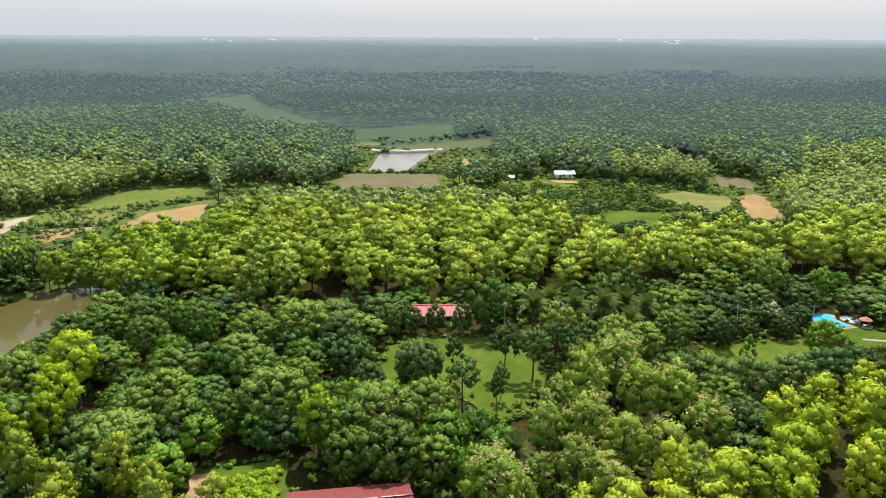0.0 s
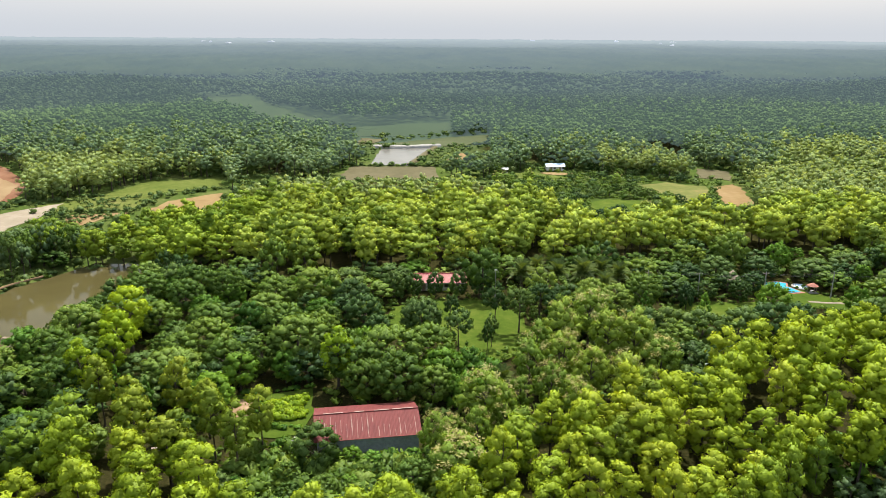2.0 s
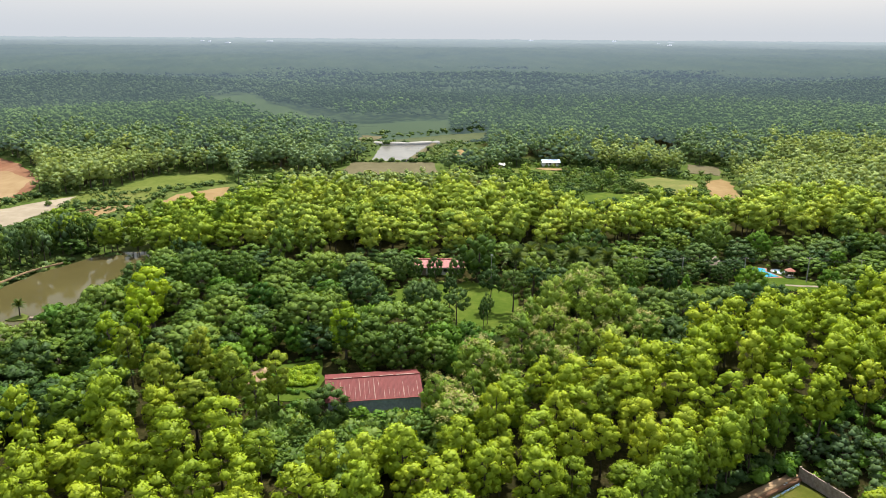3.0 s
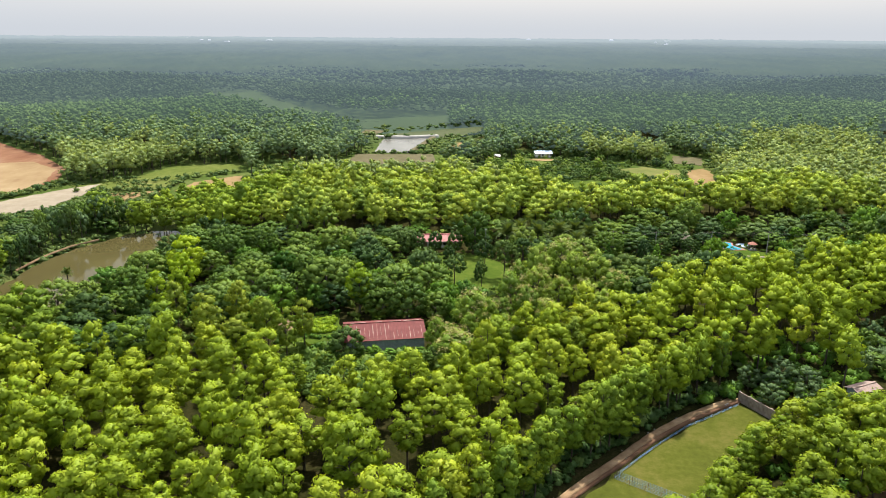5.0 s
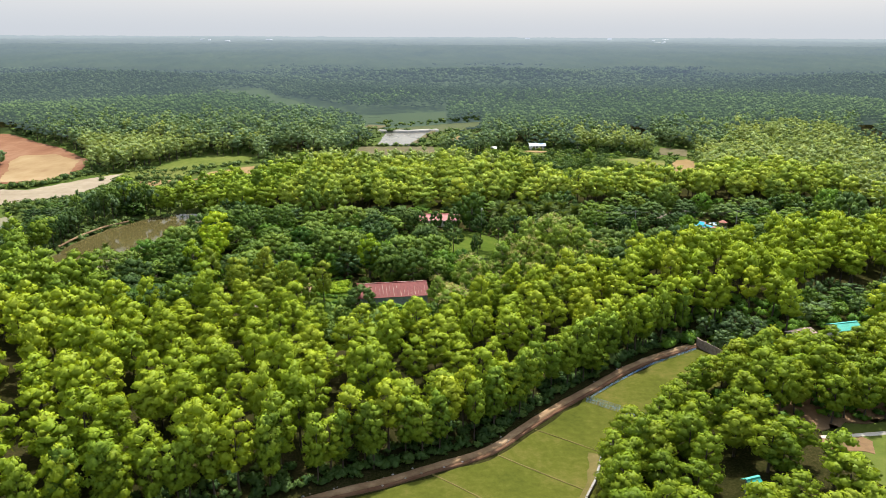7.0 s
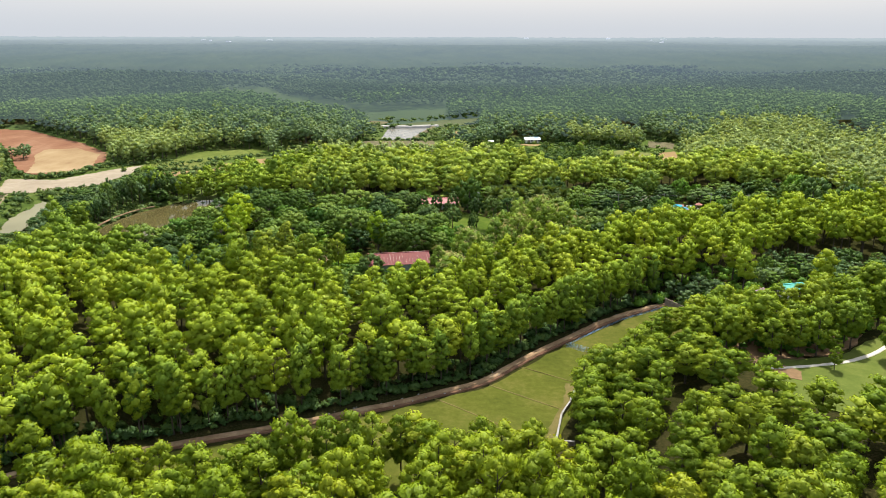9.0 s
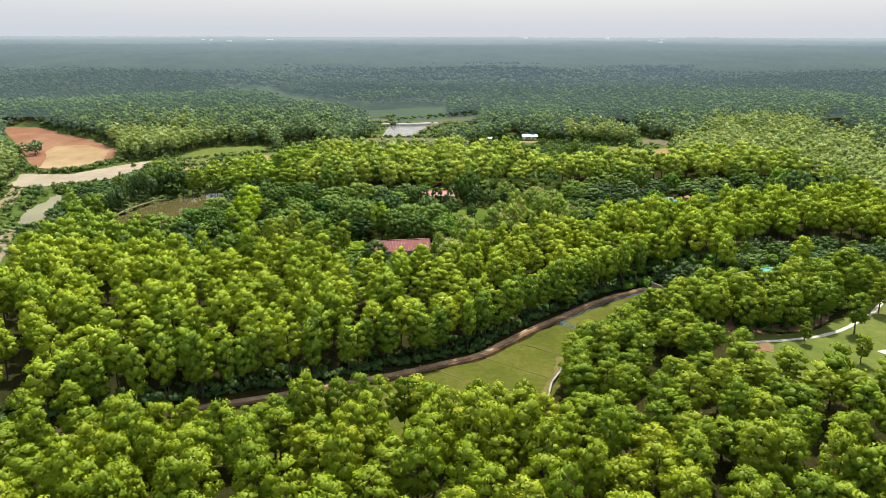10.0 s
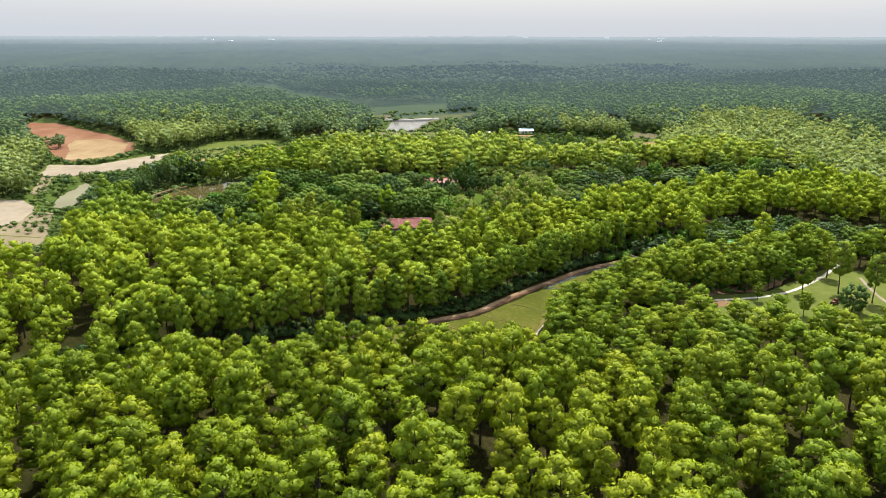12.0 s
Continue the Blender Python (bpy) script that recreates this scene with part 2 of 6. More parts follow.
WALL_PALE = paint_mat("pale_wall", (0.55, 0.53, 0.48), (0.7, 0.68, 0.63), 0.8)
BLUE_NET = paint_mat("blue_net", (0.10, 0.20, 0.40), (0.18, 0.32, 0.52), 0.7)
WOOD = paint_mat("wood", (0.14, 0.10, 0.07), (0.26, 0.2, 0.15), 0.8)
DARK = paint_mat("dark_opening", (0.02, 0.02, 0.02), (0.03, 0.03, 0.03), 0.5)
CART_RED = paint_mat("dull_red_paint", (0.1, 0.02, 0.016), (0.16, 0.04, 0.03), 0.6)
TILE_RED = paint_mat("terracotta", (0.22, 0.075, 0.05), (0.3, 0.12, 0.08), 0.7)

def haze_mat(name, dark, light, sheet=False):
    """Far surfaces with haze painted in: dulled colour plus a glow growing with distance."""
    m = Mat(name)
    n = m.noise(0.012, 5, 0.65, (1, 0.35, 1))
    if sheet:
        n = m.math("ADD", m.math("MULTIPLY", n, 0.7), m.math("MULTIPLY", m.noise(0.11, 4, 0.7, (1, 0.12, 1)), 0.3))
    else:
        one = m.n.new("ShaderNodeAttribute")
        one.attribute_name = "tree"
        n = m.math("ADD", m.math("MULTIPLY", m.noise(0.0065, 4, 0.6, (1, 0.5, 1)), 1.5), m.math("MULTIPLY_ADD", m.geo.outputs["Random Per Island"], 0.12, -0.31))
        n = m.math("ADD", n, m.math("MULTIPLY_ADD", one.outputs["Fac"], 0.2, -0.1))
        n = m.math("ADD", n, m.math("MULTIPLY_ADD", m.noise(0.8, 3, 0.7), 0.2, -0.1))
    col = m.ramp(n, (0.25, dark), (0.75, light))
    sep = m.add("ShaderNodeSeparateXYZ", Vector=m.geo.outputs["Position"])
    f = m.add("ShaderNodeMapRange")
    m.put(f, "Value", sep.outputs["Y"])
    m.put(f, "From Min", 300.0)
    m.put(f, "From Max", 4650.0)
    haze_glow = m.ramp(f.outputs[0], (0.0, (0.014, 0.02, 0.018)), (0.03, (0.036, 0.052, 0.052)), (0.07, (0.05, 0.07, 0.077)), (0.14, (0.063, 0.085, 0.106)), (0.22, (0.075, 0.098, 0.135)), (0.4, (0.098, 0.123, 0.175)), (0.62, (0.128, 0.154, 0.213)), (1.0, (0.26, 0.293, 0.362)))
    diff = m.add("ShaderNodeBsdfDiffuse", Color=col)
    em = m.add("ShaderNodeEmission", Color=haze_glow, Strength=1.0)
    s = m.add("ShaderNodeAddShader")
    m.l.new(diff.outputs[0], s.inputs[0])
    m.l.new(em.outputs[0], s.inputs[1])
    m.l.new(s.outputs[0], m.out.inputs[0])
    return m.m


# distant materials: they emit light to imitate haze
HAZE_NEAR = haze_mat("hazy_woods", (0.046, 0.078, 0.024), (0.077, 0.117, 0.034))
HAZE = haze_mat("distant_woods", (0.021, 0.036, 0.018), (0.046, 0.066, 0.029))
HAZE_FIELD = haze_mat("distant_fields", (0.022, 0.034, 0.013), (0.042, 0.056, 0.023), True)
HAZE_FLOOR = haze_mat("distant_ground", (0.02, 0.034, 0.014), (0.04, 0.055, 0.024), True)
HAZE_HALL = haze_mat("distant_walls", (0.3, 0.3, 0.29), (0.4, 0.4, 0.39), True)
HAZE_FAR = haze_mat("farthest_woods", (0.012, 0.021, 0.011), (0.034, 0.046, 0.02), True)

# ---------------------------------------------------------------- plan
# low land of the valleys; the woods and the garden stand on higher ground
HIGH = 4.0
LOW_FIELD = [(-90, -26), (-51, -6), (-25, 4), (-3, 15), (14, 29), (30, 45), (48, 62), (61, 70), (65, 58), (52, 50), (40, 36), (32, 24), (26, 4), (24, -4), (8, -11), (-30, -18)]
LOW_WEST = [(-90, 190), (-96, 160), (-98, 130), (-104, 118), (-118, 128), (-136, 86), (-160, 70), (-260, 100), (-300, 250), (-360, 440), (-290, 425), (-200, 345), (-150, 345), (-105, 350), (-86, 300), (-90, 262)]
LOW_NORTH = [(-66, 338), (-56, 400), (-62, 560), (-110, 545), (-200, 650), (-270, 770), (-210, 800), (-120, 650), (-40, 600), (12, 600), (40, 520), (34, 470), (10, 440), (6, 360), (60, 372), (100, 365), (150, 385), (160, 365), (150, 330), (140, 280), (118, 280), (92, 320), (92, 268), (62, 268), (60, 315), (5, 336)]
LOW = [LOW_FIELD, LOW_WEST, LOW_NORTH]


def seg_dist(px, py, poly):
    """Distance from points to a polygon, 0 inside."""
    d = np.full(px.shape, 1e9)
    inside = np.zeros(px.shape, bool)
    for (ax, ay), (bx, by) in zip(poly, poly[1:] + poly[:1]):
        vx, vy = bx - ax, by - ay
        t = np.clip(((px - ax) * vx + (py - ay) * vy) / (vx * vx + vy * vy + 1e-9), 0, 1)
        d = np.minimum(d, np.hypot(px - ax - t * vx, py - ay - t * vy))
        cross = (ay > py) != (by > py)
        xx = ax + (py - ay) / (by - ay + (1e-9 if by == ay else 0)) * vx
        inside ^= cross & (px < xx)
    return np.where(inside, 0.0, d)


def line_dist(px, py, line):
    d = np.full(px.shape, 1e9)
    for (ax, ay), (bx, by) in zip(line, line[1:]):
        vx, vy = bx - ax, by - ay
        t = np.clip(((px - ax) * vx + (py - ay) * vy) / (vx * vx + vy * vy + 1e-9), 0, 1)
        d = np.minimum(d, np.hypot(px - ax - t * vx, py - ay - t * vy))
    return d


POND = [(-104, 120), (-120, 117), (-128, 134), (-129.5, 155), (-127, 175), (-119, 190), (-112, 203), (-98, 203), (-92, 194), (-98, 178), (-101, 160), (-99, 138)]
POND_L = [(-165, 147), (-172, 170), (-175, 200), (-166, 190), (-160, 168), (-157, 146)]
SAND_WEST = [(-215, 246), (-190, 244), (-176, 270), (-163, 285), (-160, 262), (-163, 233), (-190, 211), (-205, 214)]
SAND_SOUTH = [(-193, 159), (-183, 159), (-168, 141), (-164, 122), (-168, 112), (-200, 128)]
PIT_EDGE = [(-320, 450), (-262, 392), (-235, 368), (-199, 325), (-188, 292), (-192, 262), (-210, 258), (-224, 270), (-262, 330), (-330, 430)]
TANK = [(-40, 383), (-38.5, 441), (-3.5, 450), (-19, 383)]


LAWN_1 = [(-13, 152), (-8, 156), (4, 157), (12.6, 157), (18, 150), (23, 138), (20, 131), (12, 119), (7.5, 121), (3, 129), (-1, 130), (-13.5, 132)]
LAWN_2 = [(58, 154), (70, 156), (84, 157), (79, 141), (56, 141)]
LAWN_3 = [(89, 161), (94, 164), (99, 166.5), (104, 162), (112, 156), (104, 150), (92, 153)]
LAWN_4 = [(-40, 103), (-25.5, 106.5), (-23.5, 97), (-25, 89), (-33, 88), (-38, 93)]
MEADOW_R = [(66, 24), (79, 27), (86, 29), (94, 34), (104, 42), (113, 48), (130, 44), (130, 20), (116, 0), (104, -6), (90, -4), (78, 0), (70, 6), (64, 15)]
MEADOW_OPEN = [(62, 23), (79, 26), (86, 28), (94, 33), (104, 41), (113, 48), (130, 44), (128, 24), (114, 5), (104, -5), (95, -7), (88, -2), (80, -2), (72, 1), (64, 7)]
SOIL_TREES = [(63, 24.5), (70, 25.8), (78, 27.5), (86, 29.5), (93, 34.5), (97, 40), (90, 46), (80, 42), (70, 38), (60, 32)]


def height(px, py):
    """The lie of the land."""
    px, py = np.asarray(px, float), np.asarray(py, float)
    d = np.minimum.reduce([seg_dist(px, py, p) for p in LOW])
    s = np.clip((d - 2) / 22, 0, 1)
    z = HIGH * s * s * (3 - 2 * s)
    for p in (LAWN_1, LAWN_2, LAWN_3, LAWN_4, MEADOW_R, SOIL_TREES):
        z += (HIGH - z) * np.clip(1 - (seg_dist(px, py, p) - 2.5) / 9, 0, 1)
    for p in (POND, POND_L):
        z -= 2.6 * np.clip(1 - (seg_dist(px, py, p) - 0.5) / 5, 0, 1)
    return z


ROAD = [(-95, -22), (-72, -9), (-51.6, -1.3), (-38, 3.5), (-25.6, 7.9), (-17, 11.9), (-10.2, 14.3), (-3.2, 18.2), (7.9, 23.6), (14.9, 31.8), (22.5, 39.9), (30.7, 47.6), (39.6, 56.4), (48.7, 63.4), (60, 70.1)]
FIELD = [(-95, -26), (-51.6, -4), (-25.6, 5.6), (-10, 12.2), (-3, 16), (8.5, 21.5), (16, 29.6), (24, 38), (32, 45.6), (41, 54.4), (50, 61.6), (60, 68), (66, 57), (54, 44), (42, 30), (33, 18), (24, 9), (20.5, 1), (9, -10), (-30, -20)]
PATH_R = [(65.5, 21.8), (76, 22.9), (85.5, 24.9), (93.3, 28.6), (103, 36.6), (109, 42), (118, 52)]
PATH_TWO = [(118, 40), (115.2, 29), (113.8, 20), (116, 8)]
LOW_WALL = [(19.9, -0.2), (22.5, 9.6), (25, 14.5), (27.5, 21.5), (30, 25.8)]
FIELD_OPEN = [(-9, 10), (-3, 16), (8.5, 21.5), (24, 38), (41, 54.4), (60, 69), (66, 58), (60, 55), (48, 49), (35, 36), (28, 25), (23.5, 14), (20.5, 3), (8.5, 4)]
FIELD_FRONT = [(-95, -24), (-51, -4), (-25, 5), (-8, 12), (-8, -8.5), (-20, -11), (-31, -15.5), (-44, -17), (-60, -14)]
MID, SOUTH = (0, 0), (0, -120)     # camera places from which clearings are kept in sight
NORTH_LAND = [(-86, 262), (-75, 258), (-52, 275), (-25, 277), (0, 276), (24, 262), (42, 247), (52, 222), (72, 226), (98, 240), (118, 262), (96, 272), (60, 318), (40, 345), (-40, 345), (-70, 335), (-100, 345)]
ROOF_YARD = [(86, 60), (99, 62), (98, 71), (86, 69)]
SHED_YARD = [(77, 60), (86, 62), (85, 67), (77, 65)]
TARP_YARD = [(45.4, 4), (48, 4), (48, 7.5), (45.4, 7.5)]
HOLLOW = [(80, 72), (92, 88), (104, 96), (128, 98), (150, 84), (134, 56), (122, 58), (108, 68), (98, 74)]      # low shady growth behind the sheds
WALL_SCRUB = [(62, 70), (68, 57), (76, 58), (78, 68), (70, 76)]
# narrow valleys between the far woods
STRIPS = [[(142, 335), (138, 370), (128, 415), (104, 470)], [(142, 335), (165, 342), (205, 342), (250, 340)],
          [(10, 830), (150, 760), (290, 700), (400, 590), (430, 480)], [(-620, 930), (-480, 880), (-380, 860), (-290, 800)], [(262, 330), (275, 390), (300, 420)]]
VALLEY_EAST = [(27, 344), (53, 379), (87, 355), (128, 342), (141, 331), (134, 300), (122, 268), (74, 256), (61, 264), (45, 315)]
# land without tall trees: outline, camera place it is kept visible from, reach
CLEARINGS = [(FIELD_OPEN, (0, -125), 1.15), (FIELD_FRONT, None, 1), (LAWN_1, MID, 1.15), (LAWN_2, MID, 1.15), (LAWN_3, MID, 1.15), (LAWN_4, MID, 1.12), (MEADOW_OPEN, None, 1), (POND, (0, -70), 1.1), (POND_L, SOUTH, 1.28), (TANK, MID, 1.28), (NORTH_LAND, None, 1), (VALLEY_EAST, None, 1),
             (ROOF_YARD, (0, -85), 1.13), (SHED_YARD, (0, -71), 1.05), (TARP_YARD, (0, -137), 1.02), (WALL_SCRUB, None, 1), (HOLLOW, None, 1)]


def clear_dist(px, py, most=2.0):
    """Distance to the nearest treeless land, counting the camera's sight lines to it."""
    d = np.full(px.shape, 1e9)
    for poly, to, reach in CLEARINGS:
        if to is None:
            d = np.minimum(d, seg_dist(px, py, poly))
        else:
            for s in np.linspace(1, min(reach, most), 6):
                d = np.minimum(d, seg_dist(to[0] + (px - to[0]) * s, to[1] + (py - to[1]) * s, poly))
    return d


# the garden of mixed trees between two stands of sal
GARDEN = [(-128, 205), (-96, 181), (-48, 177), (-3, 176), (33, 182), (82, 196), (122, 194), (160, 200), (170, 150), (101, 131), (66, 116), (42, 97), (22, 85), (9, 72), (-5, 64), (-18, 60), (-32, 63), (-40, 76), (-54, 82), (-65, 68), (-82, 76), (-100, 110)]


# ---------------------------------------------------------------- building blocks
def mesh_np(name, verts, quads, smooth=False, normals=None, tree=None):
    """A mesh from arrays of corners, quads and triangles; leaves take the normals of the bough they sit on."""
    me = bpy.data.meshes.new(name)
    verts = np.asarray(verts, np.float32).reshape(-1, 3)
    q = np.asarray(quads, np.int32).reshape(-1, 4)
    three = q[:, 2] == q[:, 3]          # a quad whose last two corners are one is a triangle
    q, t = q[~three], q[three][:, :3]
    me.vertices.add(len(verts))
    me.vertices.foreach_set("co", verts.ravel())
    me.loops.add(q.size + t.size)
    me.loops.foreach_set("vertex_index", np.concatenate([q.ravel(), t.ravel()]).astype(np.int32))
    me.polygons.add(len(q) + len(t))
    start = np.concatenate([np.arange(len(q)) * 4, q.size + np.arange(len(t)) * 3]).astype(np.int32)
    me.polygons.foreach_set("loop_start", start)
    me.update(calc_edges=True)
    if smooth:
        me.polygons.foreach_set("use_smooth", np.ones(len(me.polygons), bool))
    me.validate()
    if tree is not None:
        me.attributes.new("tree", "FLOAT", "POINT").data.foreach_set("value", np.asarray(tree, np.float32))
    if normals is not None:
        me.normals_split_custom_set_from_vertices(np.asarray(normals, np.float32))
    return me


def setting(name, me, mat, label, category, kind="structure"):
    me.materials.append(mat)
    return tagged(new(name, me), label, category, kind=kind)


def child(name, me, mat, parent, label=""):
    if mat is not None and not me.materials:
        me.materials.append(mat)
    ob = new(name, me)
    ob.parent = parent
    return tagged(ob, label)


def part(name, bm, mat, parent, label=""):
    """Links a bmesh as one mesh object under a thing or a part."""
    me = bpy.data.meshes.new(name)
    bm.to_mesh(me)
    bm.free()
    return child(name, me, mat, parent, label)


def thing(name, m, label, category, group="", kind=""):
    ob = new(name)
    ob.matrix_world = m
    return tagged(ob, label, category, group, kind)


def box(sx, sy, sz, at=(0, 0, 0), bevel=0.0, bm=None):
    """A box that stands on at."""
    own = bmesh.new()
    bmesh.ops.create_cube(own, size=1.0, matrix=Matrix.Translation((at[0], at[1], at[2] + sz / 2)) @ Matrix.Diagonal((sx, sy, sz, 1)))
    if bevel:
        bmesh.ops.bevel(own, geom=own.edges[:], offset=bevel, segments=1, affect="EDGES")
    if bm is None:
        return own
    me = bpy.data.meshes.new("tmp")
    own.to_mesh(me)
    own.free()
    bm.from_mesh(me)
    bpy.data.meshes.remove(me)
    return bm


def tube(points, radii, sides=7):
    """Corners and quads of a tapered tube along points."""
    pts = np.asarray(points, float)
    n = len(pts)
    tan = np.gradient(pts, axis=0)
    tan /= np.linalg.norm(tan, axis=1)[:, None] + 1e-9
    ref = np.where(np.abs(tan[:, 2:3]) > 0.8, [[1.0, 0, 0]], [[0, 0, 1.0]])
    u = np.cross(tan, ref)
    u /= np.linalg.norm(u, axis=1)[:, None] + 1e-9
    v = np.cross(tan, u)
    a = np.linspace(0, 2 * np.pi, sides, endpoint=False)
    ring = np.cos(a)[None, :, None] * u[:, None] + np.sin(a)[None, :, None] * v[:, None]
    V = (pts[:, None] + ring * np.asarray(radii, float)[:, None, None]).reshape(-1, 3)
    i, j = np.meshgrid(np.arange(n - 1), np.arange(sides), indexing="ij")
    i, j = i.ravel(), j.ravel()
    k = (j + 1) % sides
    Q = np.stack([i * sides + j, i * sides + k, (i + 1) * sides + k, (i + 1) * sides + j], 1)
    return V, Q


def join(parts):
    out, n = [[] for _ in parts[0]], 0
    for one in parts:
        for k, a in enumerate(one):
            out[k].append(a + n if k == 1 else a)
        n += len(one[0])
    return tuple(np.concatenate(a) for a in out)


def ragged(poly, step=3.0, amp=0.5, seed=1):
    """An outline resampled every step metres with an uneven edge."""
    rng = np.random.default_rng(seed)
    out = []
    for (ax, ay), (bx, by) in zip(poly, poly[1:] + poly[:1]):
        n = max(1, int(math.hypot(bx - ax, by - ay) / step))
        for i in range(n):
            t = i / n
            dx, dy = rng.normal(0, amp, 2)
            out.append((ax + (bx - ax) * t + dx, ay + (by - ay) * t + dy))
    return out


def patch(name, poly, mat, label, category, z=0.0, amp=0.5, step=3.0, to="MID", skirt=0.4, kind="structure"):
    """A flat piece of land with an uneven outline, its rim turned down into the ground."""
    # trees stay off the camera's sight lines to the patch
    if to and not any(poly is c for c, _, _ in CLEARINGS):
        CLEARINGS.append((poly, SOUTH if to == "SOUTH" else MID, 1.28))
    rim = ragged(poly, step, amp, len(poly) + int(abs(poly[0][0])))
    if sum(ax * by - bx * ay for (ax, ay), (bx, by) in zip(rim, rim[1:] + rim[:1])) < 0:
        rim = rim[::-1]
    bm = bmesh.new()
    top = [bm.verts.new((x, y, z)) for x, y in rim]
    low = [bm.verts.new((x, y, z - skirt)) for x, y in rim]
    for i in range(len(rim)):
        k = (i + 1) % len(rim)
        bm.faces.new((low[i], low[k], top[k], top[i]))
    bmesh.ops.triangulate(bm, faces=[bm.faces.new(top)])
    me = bpy.data.meshes.new(name)
    bm.to_mesh(me)
    bm.free()
    return setting(name, me, mat, label, category, kind)


def ribbon(name, line, width, mat, label, category, z=0.1, rise=0.25, seed=3, kind="structure"):
    """A road or bank with an uneven edge and a slightly crowned section."""
    rng = np.random.default_rng(seed)
    pts = []
    for (ax, ay), (bx, by) in zip(line, line[1:]):
        n = max(2, int(math.hypot(bx - ax, by - ay) / 1.5))
        pts += [(ax + (bx - ax) * i / n, ay + (by - ay) * i / n) for i in range(n)]
    pts = np.array(pts + [line[-1]])
    for _ in range(6):
        pts[1:-1] = 0.25 * pts[:-2] + 0.5 * pts[1:-1] + 0.25 * pts[2:]
    tan = np.gradient(pts, axis=0)
    tan /= np.linalg.norm(tan, axis=1)[:, None]
    nor = np.stack([-tan[:, 1], tan[:, 0]], 1)
    offs = np.array([-0.62, -0.5, -0.28, 0, 0.28, 0.5, 0.62]) * width
    zz = np.array([-0.3, 0.75, 1.0, 0.8, 1.0, 0.8, -0.3]) * rise
    n, k = len(pts), len(offs)
    w = 1 + rng.normal(0, 0.07, (n, k))
    xy = pts[:, None] + nor[:, None] * (offs[None] * w)[..., None]
    zc = z + zz[None] + rng.normal(0, 0.03, (n, k))
    zc[:, 0] = zc[:, -1] = z - 0.4
    V = np.concatenate([xy, zc[..., None]], 2).reshape(-1, 3)
    i, j = np.meshgrid(np.arange(n - 1), np.arange(k - 1), indexing="ij")
    i, j = i.ravel(), j.ravel()
    Q = np.stack([i * k + j, i * k + j + 1, (i + 1) * k + j + 1, (i + 1) * k + j], 1)[:, ::-1]
    return setting(name, mesh_np(name, V, Q, smooth=True), mat, label, category, kind)


# ---------------------------------------------------------------- the land
def axis_coords(lo, hi, step, far_lo, far_hi, grow=1.22):
    mid = list(np.arange(lo, hi + 0.1, step))
    s, v = step, lo
    left = []
    while v > far_lo:
        s *= grow
        v -= s
        left.append(v)
    s, v = step, hi
    right = []
    while v < far_hi:
        s *= grow
        v += s
        right.append(v)
    return np.array(left[::-1] + mid + right)


gx = axis_coords(-260, 180, 4.8, -5600, 5600)
gy = axis_coords(-120, 480, 4.8, -2500, 5600)
GX, GY = np.meshgrid(gx, gy)
GZ = height(GX, GY) + 0.12 * np.sin(GX * 0.31) * np.sin(GY * 0.27 + 1.0) * (height(GX, GY) > 1.0)
near_rows = int(np.searchsorted(gy, 470.0))
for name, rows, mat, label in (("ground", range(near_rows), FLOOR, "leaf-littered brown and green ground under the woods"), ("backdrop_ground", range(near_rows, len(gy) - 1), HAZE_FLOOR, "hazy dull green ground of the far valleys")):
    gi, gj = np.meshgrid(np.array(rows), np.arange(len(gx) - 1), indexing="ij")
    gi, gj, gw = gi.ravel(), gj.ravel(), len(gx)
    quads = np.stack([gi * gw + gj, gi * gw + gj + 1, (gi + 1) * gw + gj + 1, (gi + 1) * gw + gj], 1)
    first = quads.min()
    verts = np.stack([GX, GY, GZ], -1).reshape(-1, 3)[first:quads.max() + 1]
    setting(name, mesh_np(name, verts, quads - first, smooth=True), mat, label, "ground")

patch("field", FIELD, PADDY, "mown olive-green fallow field beside the dirt road", "field", 0.1, 0.3, to="")
ribbon("road", ROAD, 1.35, DIRT, "rutted tan dirt road along the wood", "road", 0.12, 0.5)
ribbon("road_verge", [(x + 0.5, y - 0.95) for x, y in ROAD], 0.65, MUD, "eroded red-brown verge between road and field", "road", 0.1, 0.28, 9)
patch("field_margin", [(25.5, 23.7), (27.3, 23), (27.3, 19.8), (24.8, 14.8), (22.3, 9.8), (19.8, 0.6), (18.3, 1.5), (19.6, 5.5), (21, 9.2), (22.4, 11.5), (23.4, 15), (25, 19)], DRY, "dry worn grass along the low wall", "grass", 0.16, 0.18, 1.4, to="")
LAWN_Z = HIGH + 0.16
patch("lawn_1", LAWN_1, GRASS, "bright green garden lawn among trees", "lawn", LAWN_Z, 0.8)
patch("lawn_2", LAWN_2, GRASS, "bright green garden lawn near the pool", "lawn", LAWN_Z, 0.4)
patch("lawn_3", LAWN_3, GRASS, "sunlit lawn round the swimming pool", "lawn", LAWN_Z, 0.3)
patch("lawn_4", LAWN_4, GRASS, "green kitchen garden plot beside the shed", "lawn", LAWN_Z, 0.4)
patch("meadow", MEADOW_R, ROUGH, "green meadow beside a pale footpath", "meadow", HIGH + 0.2, 0.5, to="")
ribbon("path", PATH_R, 1.0, PALE, "pale paved footpath along the meadow", "path", HIGH + 0.22, 0.08)
ribbon("path_crossing", PATH_TWO, 1.0, SAND, "pale sandy track over the meadow", "path", HIGH + 0.22, 0.06)
patch("soil_by_path", [(66, 22.6), (71, 22.9), (74, 21), (72, 17.5), (67, 17), (64, 19.5)], SOIL, "bare tan patch beside the footpath", "soil", HIGH + 0.26, 0.5, 1.5, to="")
